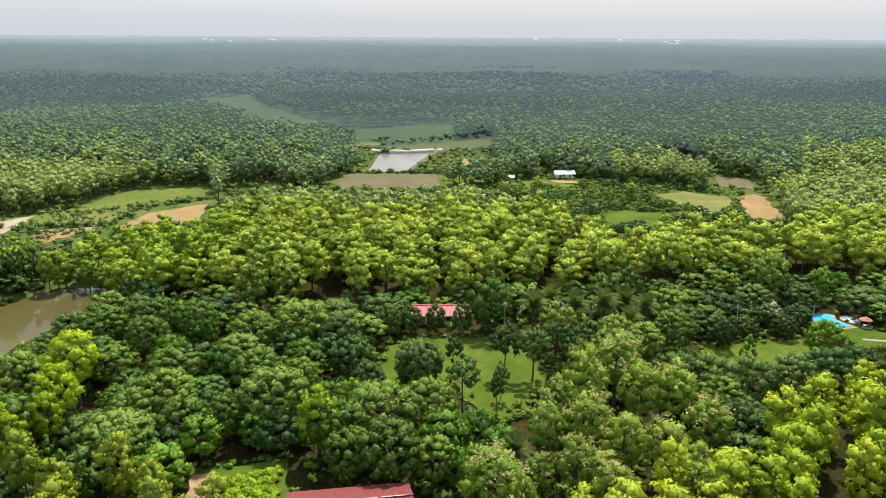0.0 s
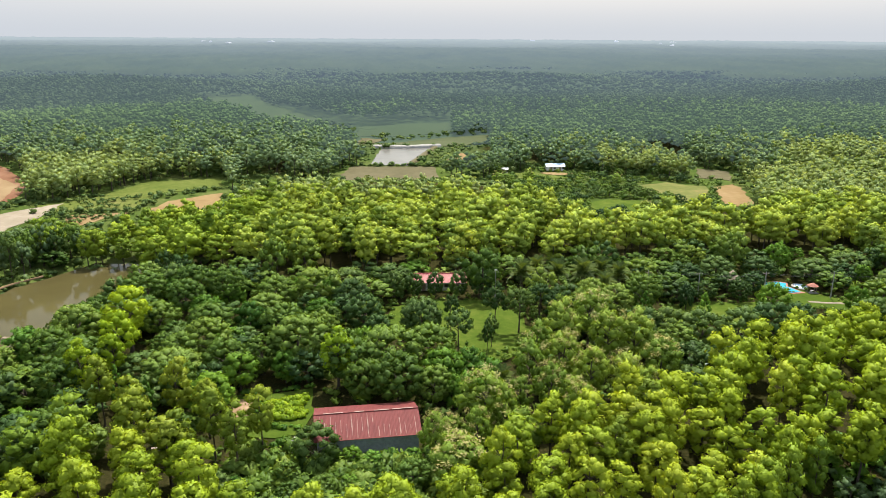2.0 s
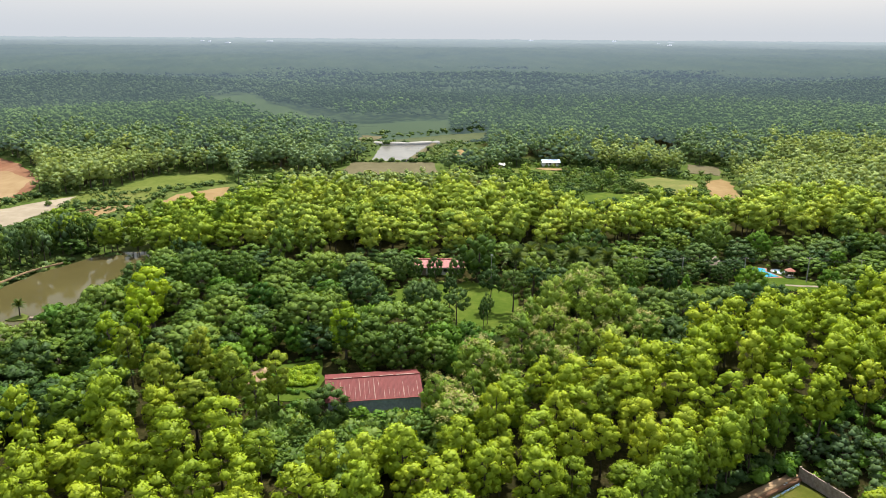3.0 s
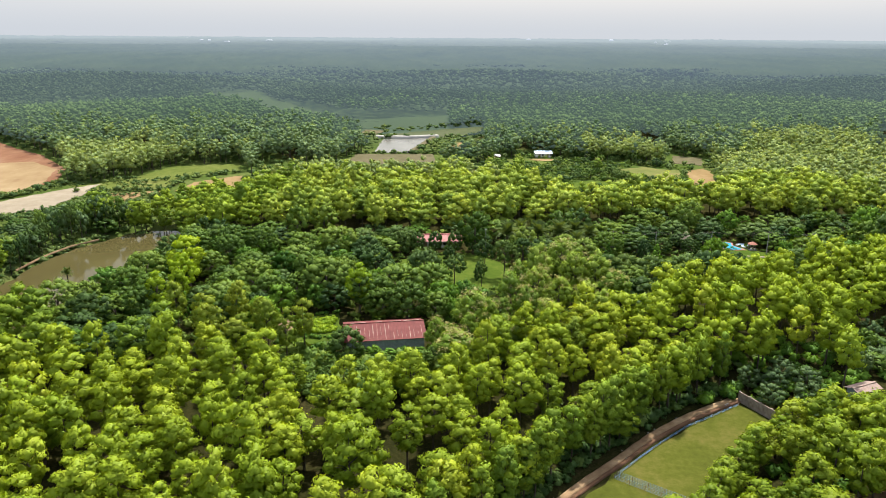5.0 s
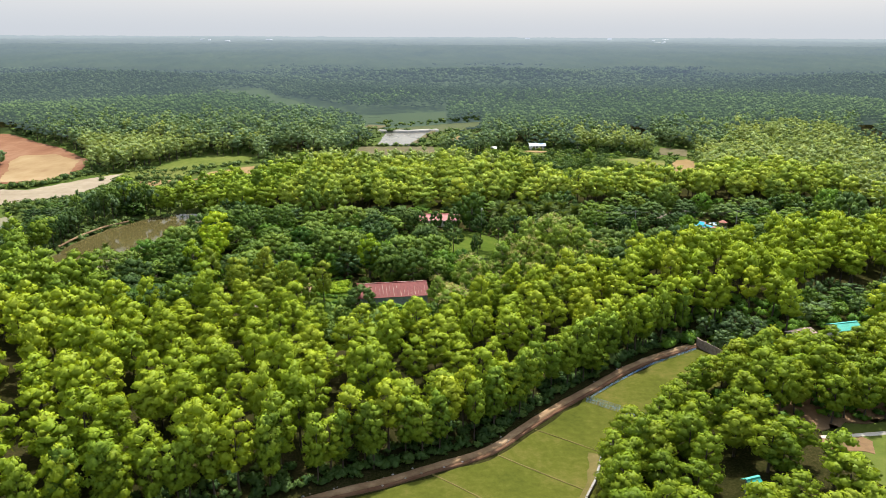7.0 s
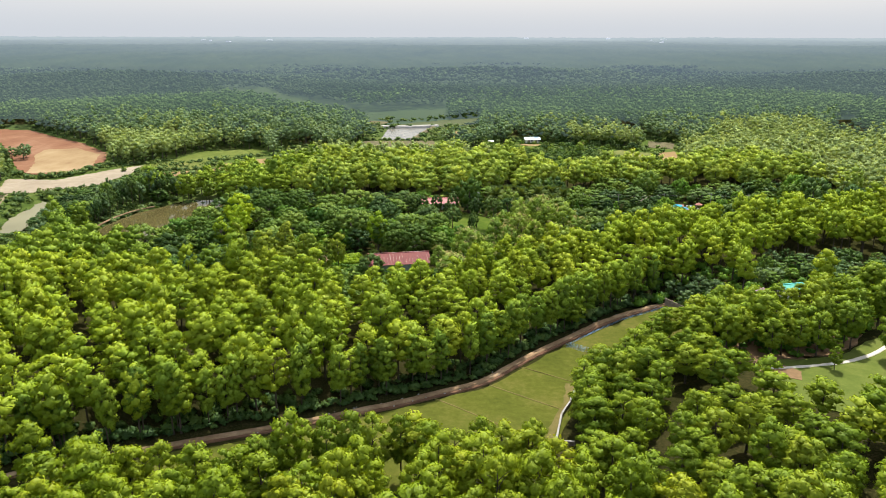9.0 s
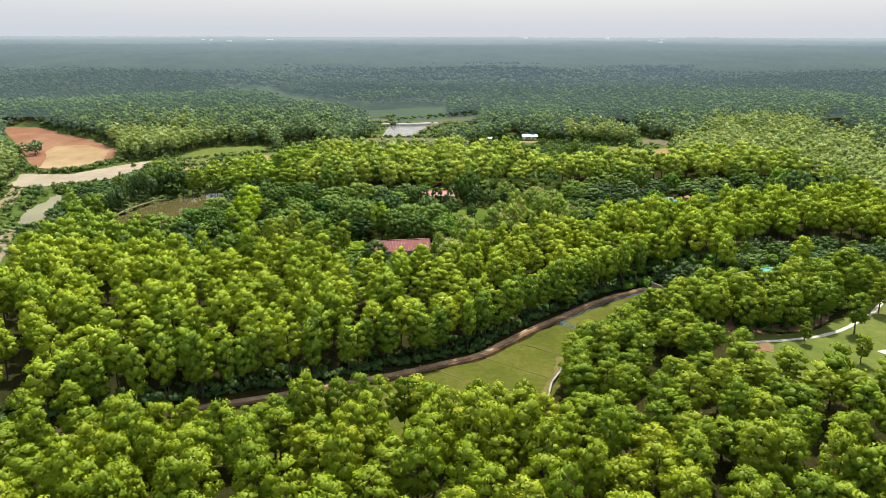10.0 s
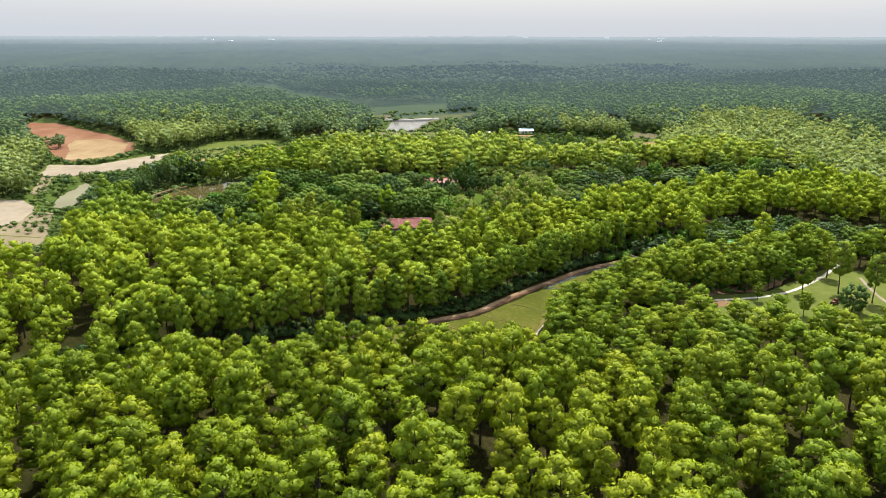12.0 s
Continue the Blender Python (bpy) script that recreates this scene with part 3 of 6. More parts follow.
patch("soil_under_trees", SOIL_TREES, SOIL, "bare orange-brown soil under trees", "soil", HIGH + 0.27, 0.6, 1.5, to="")
patch("pond", POND, WATER, "brown still pond ringed by trees", "pond", -0.8, 0.6)
patch("pond_west", POND_L, WATER_PALE, "shallow pale green pond", "pond", -0.7, 0.6)
patch("sand_field", SAND_WEST, SAND, "pale levelled sand field", "sand field", 0.2, 0.5, to="SOUTH")
patch("sand_field_south", SAND_SOUTH, SAND, "white sand plot beside the ponds", "sand field", 0.2, 0.3, to="SOUTH")
patch("ploughed_field", [(-166, 108), (-165, 137), (-157.5, 134), (-140, 92), (-140, 81), (-150, 77)], TAN, "dry tan ploughed field", "field", 0.15, 0.3, to="SOUTH")
patch("ochre_strip", [(-201, 210), (-196, 210), (-179, 170), (-186, 170)], TAN, "narrow dry ochre plot", "field", 0.15, 0.3, to="SOUTH")
patch("dug_pit", PIT_EDGE, RED, "bare red-soil excavation", "earthworks", 0.2, 0.4, 2.5, to="SOUTH")
patch("pit_floor", [(-215, 262), (-226, 292), (-240, 318), (-244, 340), (-227, 345), (-203, 322), (-191, 286), (-192, 264)], PIT, "levelled tan floor of the excavation", "earthworks", 0.27, 0.3, 2.2, to="")
patch("grassland", [(-176, 281), (-155, 294), (-146, 334), (-112, 345), (-104, 321), (-128, 307), (-129, 275), (-155, 268)], ROUGH, "rough green valley pasture", "meadow", 0.15, 0.8)
for k, (ax, bx2) in enumerate((((-165.5, 128), (-154.5, 128)), ((-166, 119), (-151, 117)), ((-163, 101), (-144, 98)), ((-156, 88), (-140, 87)))):
    ribbon("field_bund", [ax, bx2], 0.8, ROUGH, "low grassy bund across the ploughed field", "bank", 0.12, 0.1, k)
patch("ochre_field", [(-122, 270), (-120, 290), (-101, 308), (-95, 277), (-104, 270)], ORANGE, "bare ochre field", "field", 0.15, 0.5)
patch("ochre_field_pond", [(-141, 240), (-151, 263), (-128, 269), (-135, 254)], ORANGE, "bare ochre field by the pond", "field", 0.2, 0.5)
patch("tank_water", TANK, WATER_GREY, "square grey fish pond", "pond", 0.3, 0.3)
patch("brown_field", [(-53, 340), (-50, 379), (-3, 380), (-1, 342)], BROWN, "dull brown field before the fish pond", "field", 0.15, 0.8, 4.5)
patch("valley_field", [(-46, 460), (6, 499), (34, 514), (32, 470), (3, 456)], MEADOW, "dull green valley field", "field", 0.15, 0.8)
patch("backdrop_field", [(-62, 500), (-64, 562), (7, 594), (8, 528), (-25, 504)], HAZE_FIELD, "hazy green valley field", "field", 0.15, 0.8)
VALLEY = [(-254, 760), (-206, 790), (-171, 693), (-128, 635), (-60, 540), (-94, 548), (-150, 586), (-200, 667)]
CLEARINGS.append((VALLEY, MID, 1.2))
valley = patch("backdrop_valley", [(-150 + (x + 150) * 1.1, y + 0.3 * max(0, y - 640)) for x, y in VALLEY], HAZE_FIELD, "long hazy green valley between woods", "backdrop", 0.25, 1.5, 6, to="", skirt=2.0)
for v in valley.data.vertices:      # sheet lifted to the north to hide the bare slope from the camera
    v.co.z += HIGH * min(1, max(0, (v.co.y - 590) / 90))
patch("paddock", [(65, 293), (75, 300), (93, 294), (80, 274), (66, 272)], GRASS, "bright green paddock", "field", 0.15, 0.8, 4.5)
patch("pink_field", [(133, 327), (146, 336), (140, 290), (122, 282)], ORANGE, "bare pinkish tilled field", "field", 0.15, 0.8, 4.5)
patch("grey_field", [(142, 379), (157, 370), (147, 346), (133, 352)], BROWN, "grey-brown wet field", "field", 0.15, 0.8, 4.5)
patch("maize_field", [(97, 332), (113, 339), (130, 327), (117, 290), (106, 298), (95, 322)], MAIZE, "patchy yellow-green crop field", "field", 0.2, 0.8, 4.5)
patch("crop_field", [(35, 364), (60, 361), (62, 346), (40, 348)], ROUGH, "green crop field", "field", 0.15, 0.8, 4.5)


# ---------------------------------------------------------------- trees
def unit(a):
    return a / (np.linalg.norm(a, axis=-1, keepdims=True) + 1e-9)


def leaf_quads(pos, nor, size, rng, shade=None):
    """Pointed sprays of leaves at pos, facing nor; shade is the side of the bough on which they sit."""
    n = len(pos)
    nor = unit(nor)
    u = unit(np.cross(nor, rng.normal(size=(n, 3))))
    v = np.cross(nor, u)
    s = np.asarray(size).reshape(-1, 1) * rng.uniform(0.7, 1.35, (n, 1))
    V = np.stack([pos - u * s * 0.55 - v * s * 0.35, pos + u * s * 0.55 - v * s * 0.35, pos + v * s * 0.75 + u * s * rng.uniform(-0.4, 0.4, (n, 1))], 1)
    k = 3 * np.arange(n)[:, None]
    return V.reshape(-1, 3), np.concatenate([k, k + 1, k + 2, k + 2], 1), np.repeat(nor if shade is None else unit(shade), 3, axis=0)


def sphere_dirs(n, rng, low=-0.3):
    z = rng.uniform(low, 1, n)
    a = rng.uniform(0, 2 * np.pi, n)
    r = np.sqrt(1 - z * z)
    return np.stack([r * np.cos(a), r * np.sin(a), z], 1)


def even_dirs(n, rng, low=-0.3):
    i = np.arange(n) + 0.5
    z = 1 - (1 - low) * i / n
    a = i * 2.39996 + rng.uniform(0, 6.28)
    r = np.sqrt(np.maximum(0, 1 - z * z))
    return np.stack([r * np.cos(a), r * np.sin(a), z], 1) + rng.normal(0, 0.09, (n, 3))


PHI = (1 + 5 ** 0.5) / 2
ICO_V = np.array([(-1, PHI, 0), (1, PHI, 0), (-1, -PHI, 0), (1, -PHI, 0), (0, -1, PHI), (0, 1, PHI), (0, -1, -PHI), (0, 1, -PHI), (PHI, 0, -1), (PHI, 0, 1), (-PHI, 0, -1), (-PHI, 0, 1)]) / math.hypot(1, PHI)
ICO_D = np.linalg.norm(ICO_V[:, None] - ICO_V[None], axis=2)
ICO_Q = np.array([(i, j, k, k) if np.dot(np.cross(ICO_V[j] - ICO_V[i], ICO_V[k] - ICO_V[i]), ICO_V[i]) > 0 else (i, k, j, j)
                  for i in range(12) for j in range(i + 1, 12) for k in range(j + 1, 12) if max(ICO_D[i, j], ICO_D[j, k], ICO_D[i, k]) < 1.1])


def boughs(cen, rad, rng, flat=0.88, rough=0.28):
    """Uneven rounded masses of leaves."""
    n = len(cen)
    k = rng.normal(1, rough, (n, 12, 1))
    a = rng.uniform(0, 6.28, n)
    c, s = np.cos(a)[:, None], np.sin(a)[:, None]
    V = np.stack([ICO_V[None, :, 0] * c - ICO_V[None, :, 1] * s, ICO_V[None, :, 0] * s + ICO_V[None, :, 1] * c, np.broadcast_to(ICO_V[None, :, 2] * flat, (n, 12))], -1)
    V = cen[:, None] + V * k * np.asarray(rad).reshape(-1, 1, 1)
    return V.reshape(-1, 3), (ICO_Q[None] + 12 * np.arange(n)[:, None, None]).reshape(-1, 4)


OCT_V = np.array([(1, 0, 0), (0, 1, 0), (-1, 0, 0), (0, -1, 0), (0, 0, 1), (0, 0, -1)], float)
OCT_Q = np.array([(0, 1, 4, 4), (1, 2, 4, 4), (2, 3, 4, 4), (3, 0, 4, 4), (1, 0, 5, 5), (2, 1, 5, 5), (3, 2, 5, 5), (0, 3, 5, 5)])


def tuft_cores(cen, rad, out, rng, flat):
    """The dense inside of each tuft of leaves."""
    n = len(cen)
    a = rng.uniform(0, 6.28, n)
    c, s = np.cos(a)[:, None], np.sin(a)[:, None]
    d = np.stack([OCT_V[None, :, 0] * c - OCT_V[None, :, 1] * s, OCT_V[None, :, 0] * s + OCT_V[None, :, 1] * c, np.broadcast_to(OCT_V[None, :, 2] * flat, (n, 6))], -1)
    V = cen[:, None] + d * rng.normal(1, 0.16, (n, 6, 1)) * rad[:, None]
    return V.reshape(-1, 3), (OCT_Q[None] + 6 * np.arange(n)[:, None, None]).reshape(-1, 4), unit(d + 0.35 * out[:, None]).reshape(-1, 3)


def crown(rng, rx, rz, zc, clumps, leaves, leaf, cr, low=-0.35, point=0.0, shell=(0.72, 1.0), lobes=5, depth=0.4, flat=0.82):
    """A crown of leafy tufts on a few rounded limbs' ends, with gaps between them and sprays of leaves round each tuft."""
    c = unit(even_dirs(clumps, rng, low))
    k = rng.uniform(*shell, (clumps, 1))
    if lobes:
        swell = np.max(c @ unit(even_dirs(lobes, rng, -0.1) + rng.normal(0, 0.2, (lobes, 3))).T, axis=1, keepdims=True)
        k = k * (1 - depth * np.clip((1 - swell) / 0.4, 0, 1))
    taper = 1 - point * np.clip(c[:, 2:3], 0, 1)
    cen = c * k * np.array([[rx, rx, rz]]) * np.concatenate([taper, taper, np.ones_like(taper)], 1)
    out = unit(c / np.array([[rx, rx, rz]]))
    cen[:, 2] += zc
    rad = cr * rng.uniform(0.72, 1.25, (clumps, 1))
    parts = [tuft_cores(cen, rad * (0.9 if leaves > 8 else 0.8), out, rng, flat)]
    if leaves:
        d = sphere_dirs(clumps * leaves, rng, -0.8).reshape(clumps, leaves, 3)
        d = unit(d + 0.55 * out[:, None] + np.array([0, 0, 0.2]))
        pos = cen[:, None] + d * rad[:, None] * rng.uniform(0.72, 1.14, (clumps, leaves, 1)) * np.array([1, 1, flat])
        nor = d + rng.normal(0, 0.4, d.shape)
        shade = d + 0.32 * out[:, None] + rng.normal(0, 0.09, d.shape)
        parts.append(leaf_quads(pos.reshape(-1, 3), nor.reshape(-1, 3), np.full(clumps * leaves, leaf), rng, shade.reshape(-1, 3)))
    return join(parts)


def trunk_parts(rng, h, r, limbs, spread, z0=0.45, sides=7):
    """A tapered, slightly crooked trunk with limbs."""
    z = np.linspace(-0.3, h, 6)
    bend = np.cumsum(rng.normal(0, 0.10, (6, 2)), 0) * (h / 12)
    bend[0] = 0
    pts = np.concatenate([bend, z[:, None]], 1)
    parts = [tube(pts, r * np.array([1.45, 1.0, 0.85, 0.7, 0.5, 0.2]), sides)]
    for i in range(limbs):
        a, t = rng.uniform(0, 6.28), rng.uniform(z0, 0.85)
        b = np.array([np.interp(t * h, z, pts[:, 0]), np.interp(t * h, z, pts[:, 1]), t * h])
        e = b + np.array([math.cos(a) * spread, math.sin(a) * spread, spread * rng.uniform(0.5, 1.0)])
        mid = 0.5 * (b + e) + np.array([0, 0, 0.12 * spread])
        parts.append(tube([b, mid, e], [r * 0.45, r * 0.3, r * 0.1], 5))
    return join(parts)


def scatter(poly_box, step, rng, jitter=0.42):
    """Points of a loosened hexagonal net."""
    x0, x1, y0, y1 = poly_box
    xs, ys = np.arange(x0, x1, step), np.arange(y0, y1, step * 0.866)
    X, Y = np.meshgrid(xs, ys)
    X[1::2] += step / 2
    X, Y = X + rng.uniform(-jitter, jitter, X.shape) * step, Y + rng.uniform(-jitter, jitter, Y.shape) * step
    return X.ravel(), Y.ravel()


def plant(templates, x, y, z, scale, spin, pick):
    """All trees of a wood as one set of corners, quads, normals and a value for each tree."""
    out, n = [[], [], [], []], 0
    each = np.random.default_rng(len(x)).random(len(x))
    for k, one in enumerate(templates):
        sel = np.nonzero(pick == k)[0]
        if not len(sel):
            continue
        V, Q = one[:2]
        c, s, sc = np.cos(spin[sel])[:, None], np.sin(spin[sel])[:, None], scale[sel]
        P = np.stack([(V[None, :, 0] * c - V[None, :, 1] * s) * sc[:, :1] + x[sel, None], (V[None, :, 0] * s + V[None, :, 1] * c) * sc[:, :1] + y[sel, None], V[None, :, 2] * sc[:, 1:] + z[sel, None]], -1)
        out[0].append(P.reshape(-1, 3))
        out[1].append((Q[None] + (n + np.arange(len(sel)) * len(V))[:, None, None]).reshape(-1, 4))
        if len(one) > 2:
            M = one[2]
            out[2].append(np.stack([M[None, :, 0] * c - M[None, :, 1] * s, M[None, :, 0] * s + M[None, :, 1] * c, np.broadcast_to(M[None, :, 2], (len(sel), len(M)))], -1).reshape(-1, 3))
        out[3].append(np.repeat(each[sel], len(V)))
        n += len(sel) * len(V)
    return np.concatenate(out[0]), np.concatenate(out[1]), np.concatenate(out[2]) if out[2] else None, np.concatenate(out[3])


def planted(name, *where):
    V, Q, N, each = plant(*where)
    return mesh_np(name, V, Q, True, N, each)


def near_depth(x, y):
    """How near the flight passes, for what lies inside the swath that it looks over."""
    best = np.full(x.shape, 1e9)
    for cy in np.linspace(0, -157, 14):
        d = y - cy
        ok = (d > 58) & (np.abs(x) < 0.63 * d + 14)
        best = np.where(ok, np.minimum(best, d), best)
    return best


rng = np.random.default_rng(7)
sal_near = [crown(rng, 2.8, 5.3, 8.1, 34, 34, 0.37, 0.95, -0.85, 0.18, (0.86, 1.04), 6) for _ in range(6)]
sal_low = [crown(rng, 2.75, 5.7, 7.0, 34, 34, 0.37, 0.95, -0.9, 0.25, (0.86, 1.04), 6) for _ in range(6)]
sal_edge = [crown(rng, 2.3, 6.2, 7.6, 34, 28, 0.4, 0.97, -0.95, 0.1, (0.84, 1.04), 6) for _ in range(4)]
sal_mid = [crown(rng, 2.8, 5.2, 8.1, 22, 19, 0.5, 1.18, -0.88, 0.18, (0.84, 1.04), 6) for _ in range(6)]
sal_valley = [crown(rng, 2.8, 5.6, 7.6, 20, 14, 0.58, 1.25, -0.92, 0.18, (0.84, 1.04), 6) for _ in range(6)]
sal_far = [crown(rng, 2.25, 5.0, 7.6, 9, 6, 0.75, 1.38, -0.9, 0.1, (0.84, 1.04), 5) for _ in range(6)]
haze_near = [crown(rng, 1.9, 4.8, 7.6, 5, 4, 0.85, 1.5, -0.6, 0.1, (0.84, 1.04), 0) for _ in range(6)]
haze_mid = [crown(rng, 1.7, 4.6, 7.6, 3, 2, 1.1, 1.8, 0.0, 0.1, (0.7, 0.95), 0) for _ in range(6)]
blob = [crown(rng, 1.6, 4.0, 7.2, 2, 2, 1.5, 2.3, 0.1, 0.0, (0.5, 0.8), 0, flat=1.2) for _ in range(6)]
sal_trunk = [trunk_parts(rng, 11.5, 0.17, 5, 1.8) for _ in range(5)]
pole_trunk = [tube([(0, 0, -0.3), (0.1, 0.05, 4), (0, 0.1, 9)], [0.24, 0.17, 0.08], 5)]

# where the sal stands
px, py = scatter((-420, 420, -100, 260), 7.25, rng, 0.41)
dep = near_depth(px, py)
gx2, gy2 = scatter((-1100, 1100, 60, 1420), 5.1, rng, 0.38)      # the far stands are slimmer and closer
far_dep = near_depth(gx2, gy2)
keep, keep2 = dep < 250, (far_dep >= 250) & (far_dep < 1e8) & (rng.random(len(gx2)) < np.where(far_dep < 450, 1.0, np.where(far_dep < 560, 0.82, np.where(far_dep < 800, 0.6, np.where(far_dep < 1150, 0.23, 0.13)))))
px, py, dep = np.concatenate([px[keep], gx2[keep2]]), np.concatenate([py[keep], gy2[keep2]]), np.concatenate([dep[keep], far_dep[keep2]])
keep = dep < 1e8
px, py, dep = px[keep], py[keep], dep[keep]
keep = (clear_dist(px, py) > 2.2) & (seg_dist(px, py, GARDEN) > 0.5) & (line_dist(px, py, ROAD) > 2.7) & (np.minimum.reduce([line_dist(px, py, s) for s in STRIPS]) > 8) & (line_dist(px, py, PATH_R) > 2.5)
px, py, dep = px[keep], py[keep], dep[keep]
# saplings fill the widest holes in the near canopy
hx, hy = scatter((-140, 140, -95, 175), 3.4, rng, 0.4)
hd = near_depth(hx, hy)
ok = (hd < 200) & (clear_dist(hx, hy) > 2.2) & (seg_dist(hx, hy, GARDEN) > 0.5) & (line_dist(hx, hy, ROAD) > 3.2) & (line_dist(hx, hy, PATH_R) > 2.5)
hx, hy, hd = hx[ok], hy[ok], hd[ok]
for i in range(len(hx)):
    if np.hypot(px - hx[i], py - hy[i]).min() > 5.4:
        px, py, dep = np.append(px, hx[i]), np.append(py, hy[i]), np.append(dep, hd[i])
pz = height(px, py) + np.where(py > 330, 3.5 * np.sin(px * 0.013 + 0.6) * np.sin(py * 0.009), 0) + np.where(py > 480, np.minimum(1, (py - 480) / 120) * 6 * np.sin(px * 0.007 + 1) * np.sin(py * 0.014), 0)
pz -= 10 * np.clip((dep - 950) / 350, 0, 1)      # the last trees sink into the hazy forest
order = np.argsort(dep + 0.4 * np.abs(px))
px, py, dep, pz = px[order], py[order], dep[order], pz[order]
N = len(px)
spin, pick = rng.uniform(0, 6.28, N), rng.integers(0, 6, N)
wide, tall = rng.uniform(0.84, 1.2, N), rng.uniform(0.78, 1.18, N)
wide *= np.where(dep > 1150, 2.0, np.where(dep > 800, 1.65, np.where(dep > 430, 1.28, np.where(dep > 250, 1.14, np.where(py > 172, 1.15, 1.02)))))
young = (px > 18) & (py < 62) & (py > -30)       # younger stand east of the field
tall *= np.where(young, 0.78, 1.0)
tall *= np.where((px > -30) & (px < 4) & (py > 34) & (py < 68), 0.87, 1.0)      # lower trees before the shed
young |= (py < -8) & (px > 34)
front = (py < -8) & ~young
dim = (px < -55) & (py > 70) & (py < 150)        # dark trees towards the pond
grove = (px < -18) & (py > 72) & (py < 112) & ~dim      # trees west of the shed, in the leaf darkened for shade
tall *= np.where((px > -18) & (px < 24) & (py > -24) & (py < 2), 0.82, 1.0)
sc = np.stack([wide, tall], 1)
veil = dep + rng.uniform(-55, 55, N)      # woods pass into the hazy backdrop tree by tree
sal_stand = py < 285
BRIGHT = [[(-195, 288), (-208, 345), (-165, 355), (-135, 335), (-150, 290)], [(84, 350), (90, 385), (120, 372), (126, 342), (100, 345)], [(136, 300), (161, 245), (260, 235), (260, 330), (157, 330), (132, 315)], [(180, 350), (190, 390), (250, 395), (250, 350)]]
for c in BRIGHT:      # patches of lighter leaf that imitate sunlight, thinning out into the darker wood
    sal_stand |= rng.random(N) < np.exp(-seg_dist(px, py, c) / 10)

n_near = 150
mids = (np.arange(N) >= n_near) & (dep < 250)
close = mids & (dep + 0.25 * np.abs(px) < 88)
fars = (dep >= 250) & (veil < 400)
sal_near_me = [mesh_np("crown", V, Q, True, M) for V, Q, M in sal_near]
sal_trunk_me = [mesh_np("trunk", V, Q, smooth=True) for V, Q in sal_trunk]
sal_young_me = [mesh_np("crown", V, Q, True, M) for V, Q, M in sal_low]
for me in sal_near_me:
    me.materials.append(LEAF_SAL)
for me in sal_young_me:
    me.materials.append(LEAF_YOUNG)
sal_grove_me = [me.copy() for me in sal_near_me]
for me in sal_grove_me:
    me.materials[0] = LEAF_GROVE
sal_front_me = [me.copy() for me in sal_near_me]
for me in sal_front_me:
    me.materials[0] = LEAF_FRONT
for me in sal_trunk_me:
    me.materials.append(BARK)
for i in range(n_near):
    k = int(pick[i])
    ob = thing("sal_tree", pose(px[i], py[i], pz[i], rz=math.degrees(spin[i])) @ Matrix.Diagonal((wide[i], wide[i], tall[i], 1)), "tall sal tree with a yellow-green leafy crown", "tree", "sal trees of the wood")
    child("trunk", sal_trunk_me[k % 5], None, ob)
    child("crown", (sal_grove_me if grove[i] else sal_young_me if young[i] else sal_front_me if front[i] else sal_near_me)[k], None, ob)


def wood(name, templates, sel, mat, label, category="wood", kind="stuff"):
    me = planted(name, templates, px[sel], py[sel], pz[sel], sc[sel], spin[sel], pick[sel] % len(templates))
    setting(name, me, mat, label, category, kind)


# these trees get the leaf colour with shade painted in
shady = dim | (px < -62) & (py > 172) & (py < 260)
wood("sal_wood_west", sal_valley, mids & shady, LEAF_EDGE, "shady dark green sal wood beside the pond")
close, mids = close & ~dim, mids & ~dim
wood("sal_wood_valley", sal_valley, mids & (py > 172) & ~shady, LEAF_SAL_LIT, "pale green sal wood behind the garden, sunlight painted in")
wood("sal_grove", sal_near, mids & grove, LEAF_GROVE, "shady green sal grove beside the garden")
close, mids = close & ~grove, mids & ~grove
wood("front_sal_wood", sal_near, mids & front, LEAF_FRONT, "dense yellow-green sal wood before the field")
close, mids = close & ~front, mids & ~front
wood("young_sal_wood", sal_low, close & young, LEAF_YOUNG, "dense green young sal wood beside the field")
wood("young_sal_wood_back", sal_mid, mids & ~close & young, LEAF_YOUNG, "deep green young sal wood round the meadow")
wood("sal_wood_front", sal_near, close & ~young, LEAF_SAL, "dense yellow-green sal wood on both sides of the road")
wood("sal_wood", sal_mid, mids & ~close & ~young & (py <= 172), LEAF_SAL, "dense wood of yellow-green sal trees")
wood("sal_wood_trunks", pole_trunk, mids | grove | (front & (dep < 250)), BARK, "thin grey-brown trunks of the sal wood", "trunks")
wood("sal_wood_far", sal_far, fars & sal_stand, LEAF_SAL_FAR, "yellow-green sal stands across the valley, sun and haze painted in")
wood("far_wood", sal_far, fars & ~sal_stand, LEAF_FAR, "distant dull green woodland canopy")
wood("far_wood_trunks", pole_trunk, fars & (rng.random(N) < 0.5), BARK, "thin trunks at the edges of the far woods", "trunks")
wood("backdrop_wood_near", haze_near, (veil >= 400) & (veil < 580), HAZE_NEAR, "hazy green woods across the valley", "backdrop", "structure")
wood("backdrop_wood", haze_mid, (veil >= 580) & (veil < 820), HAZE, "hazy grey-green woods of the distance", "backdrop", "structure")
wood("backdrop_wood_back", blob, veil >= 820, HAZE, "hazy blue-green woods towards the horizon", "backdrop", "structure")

# the woods go on beside and behind the flight
ox, oy = scatter((-420, 420, -250, 330), 7.0, rng)
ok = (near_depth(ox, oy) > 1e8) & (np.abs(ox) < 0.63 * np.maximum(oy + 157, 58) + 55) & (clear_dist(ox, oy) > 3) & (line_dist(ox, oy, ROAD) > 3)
ox, oy = ox[ok], oy[ok]
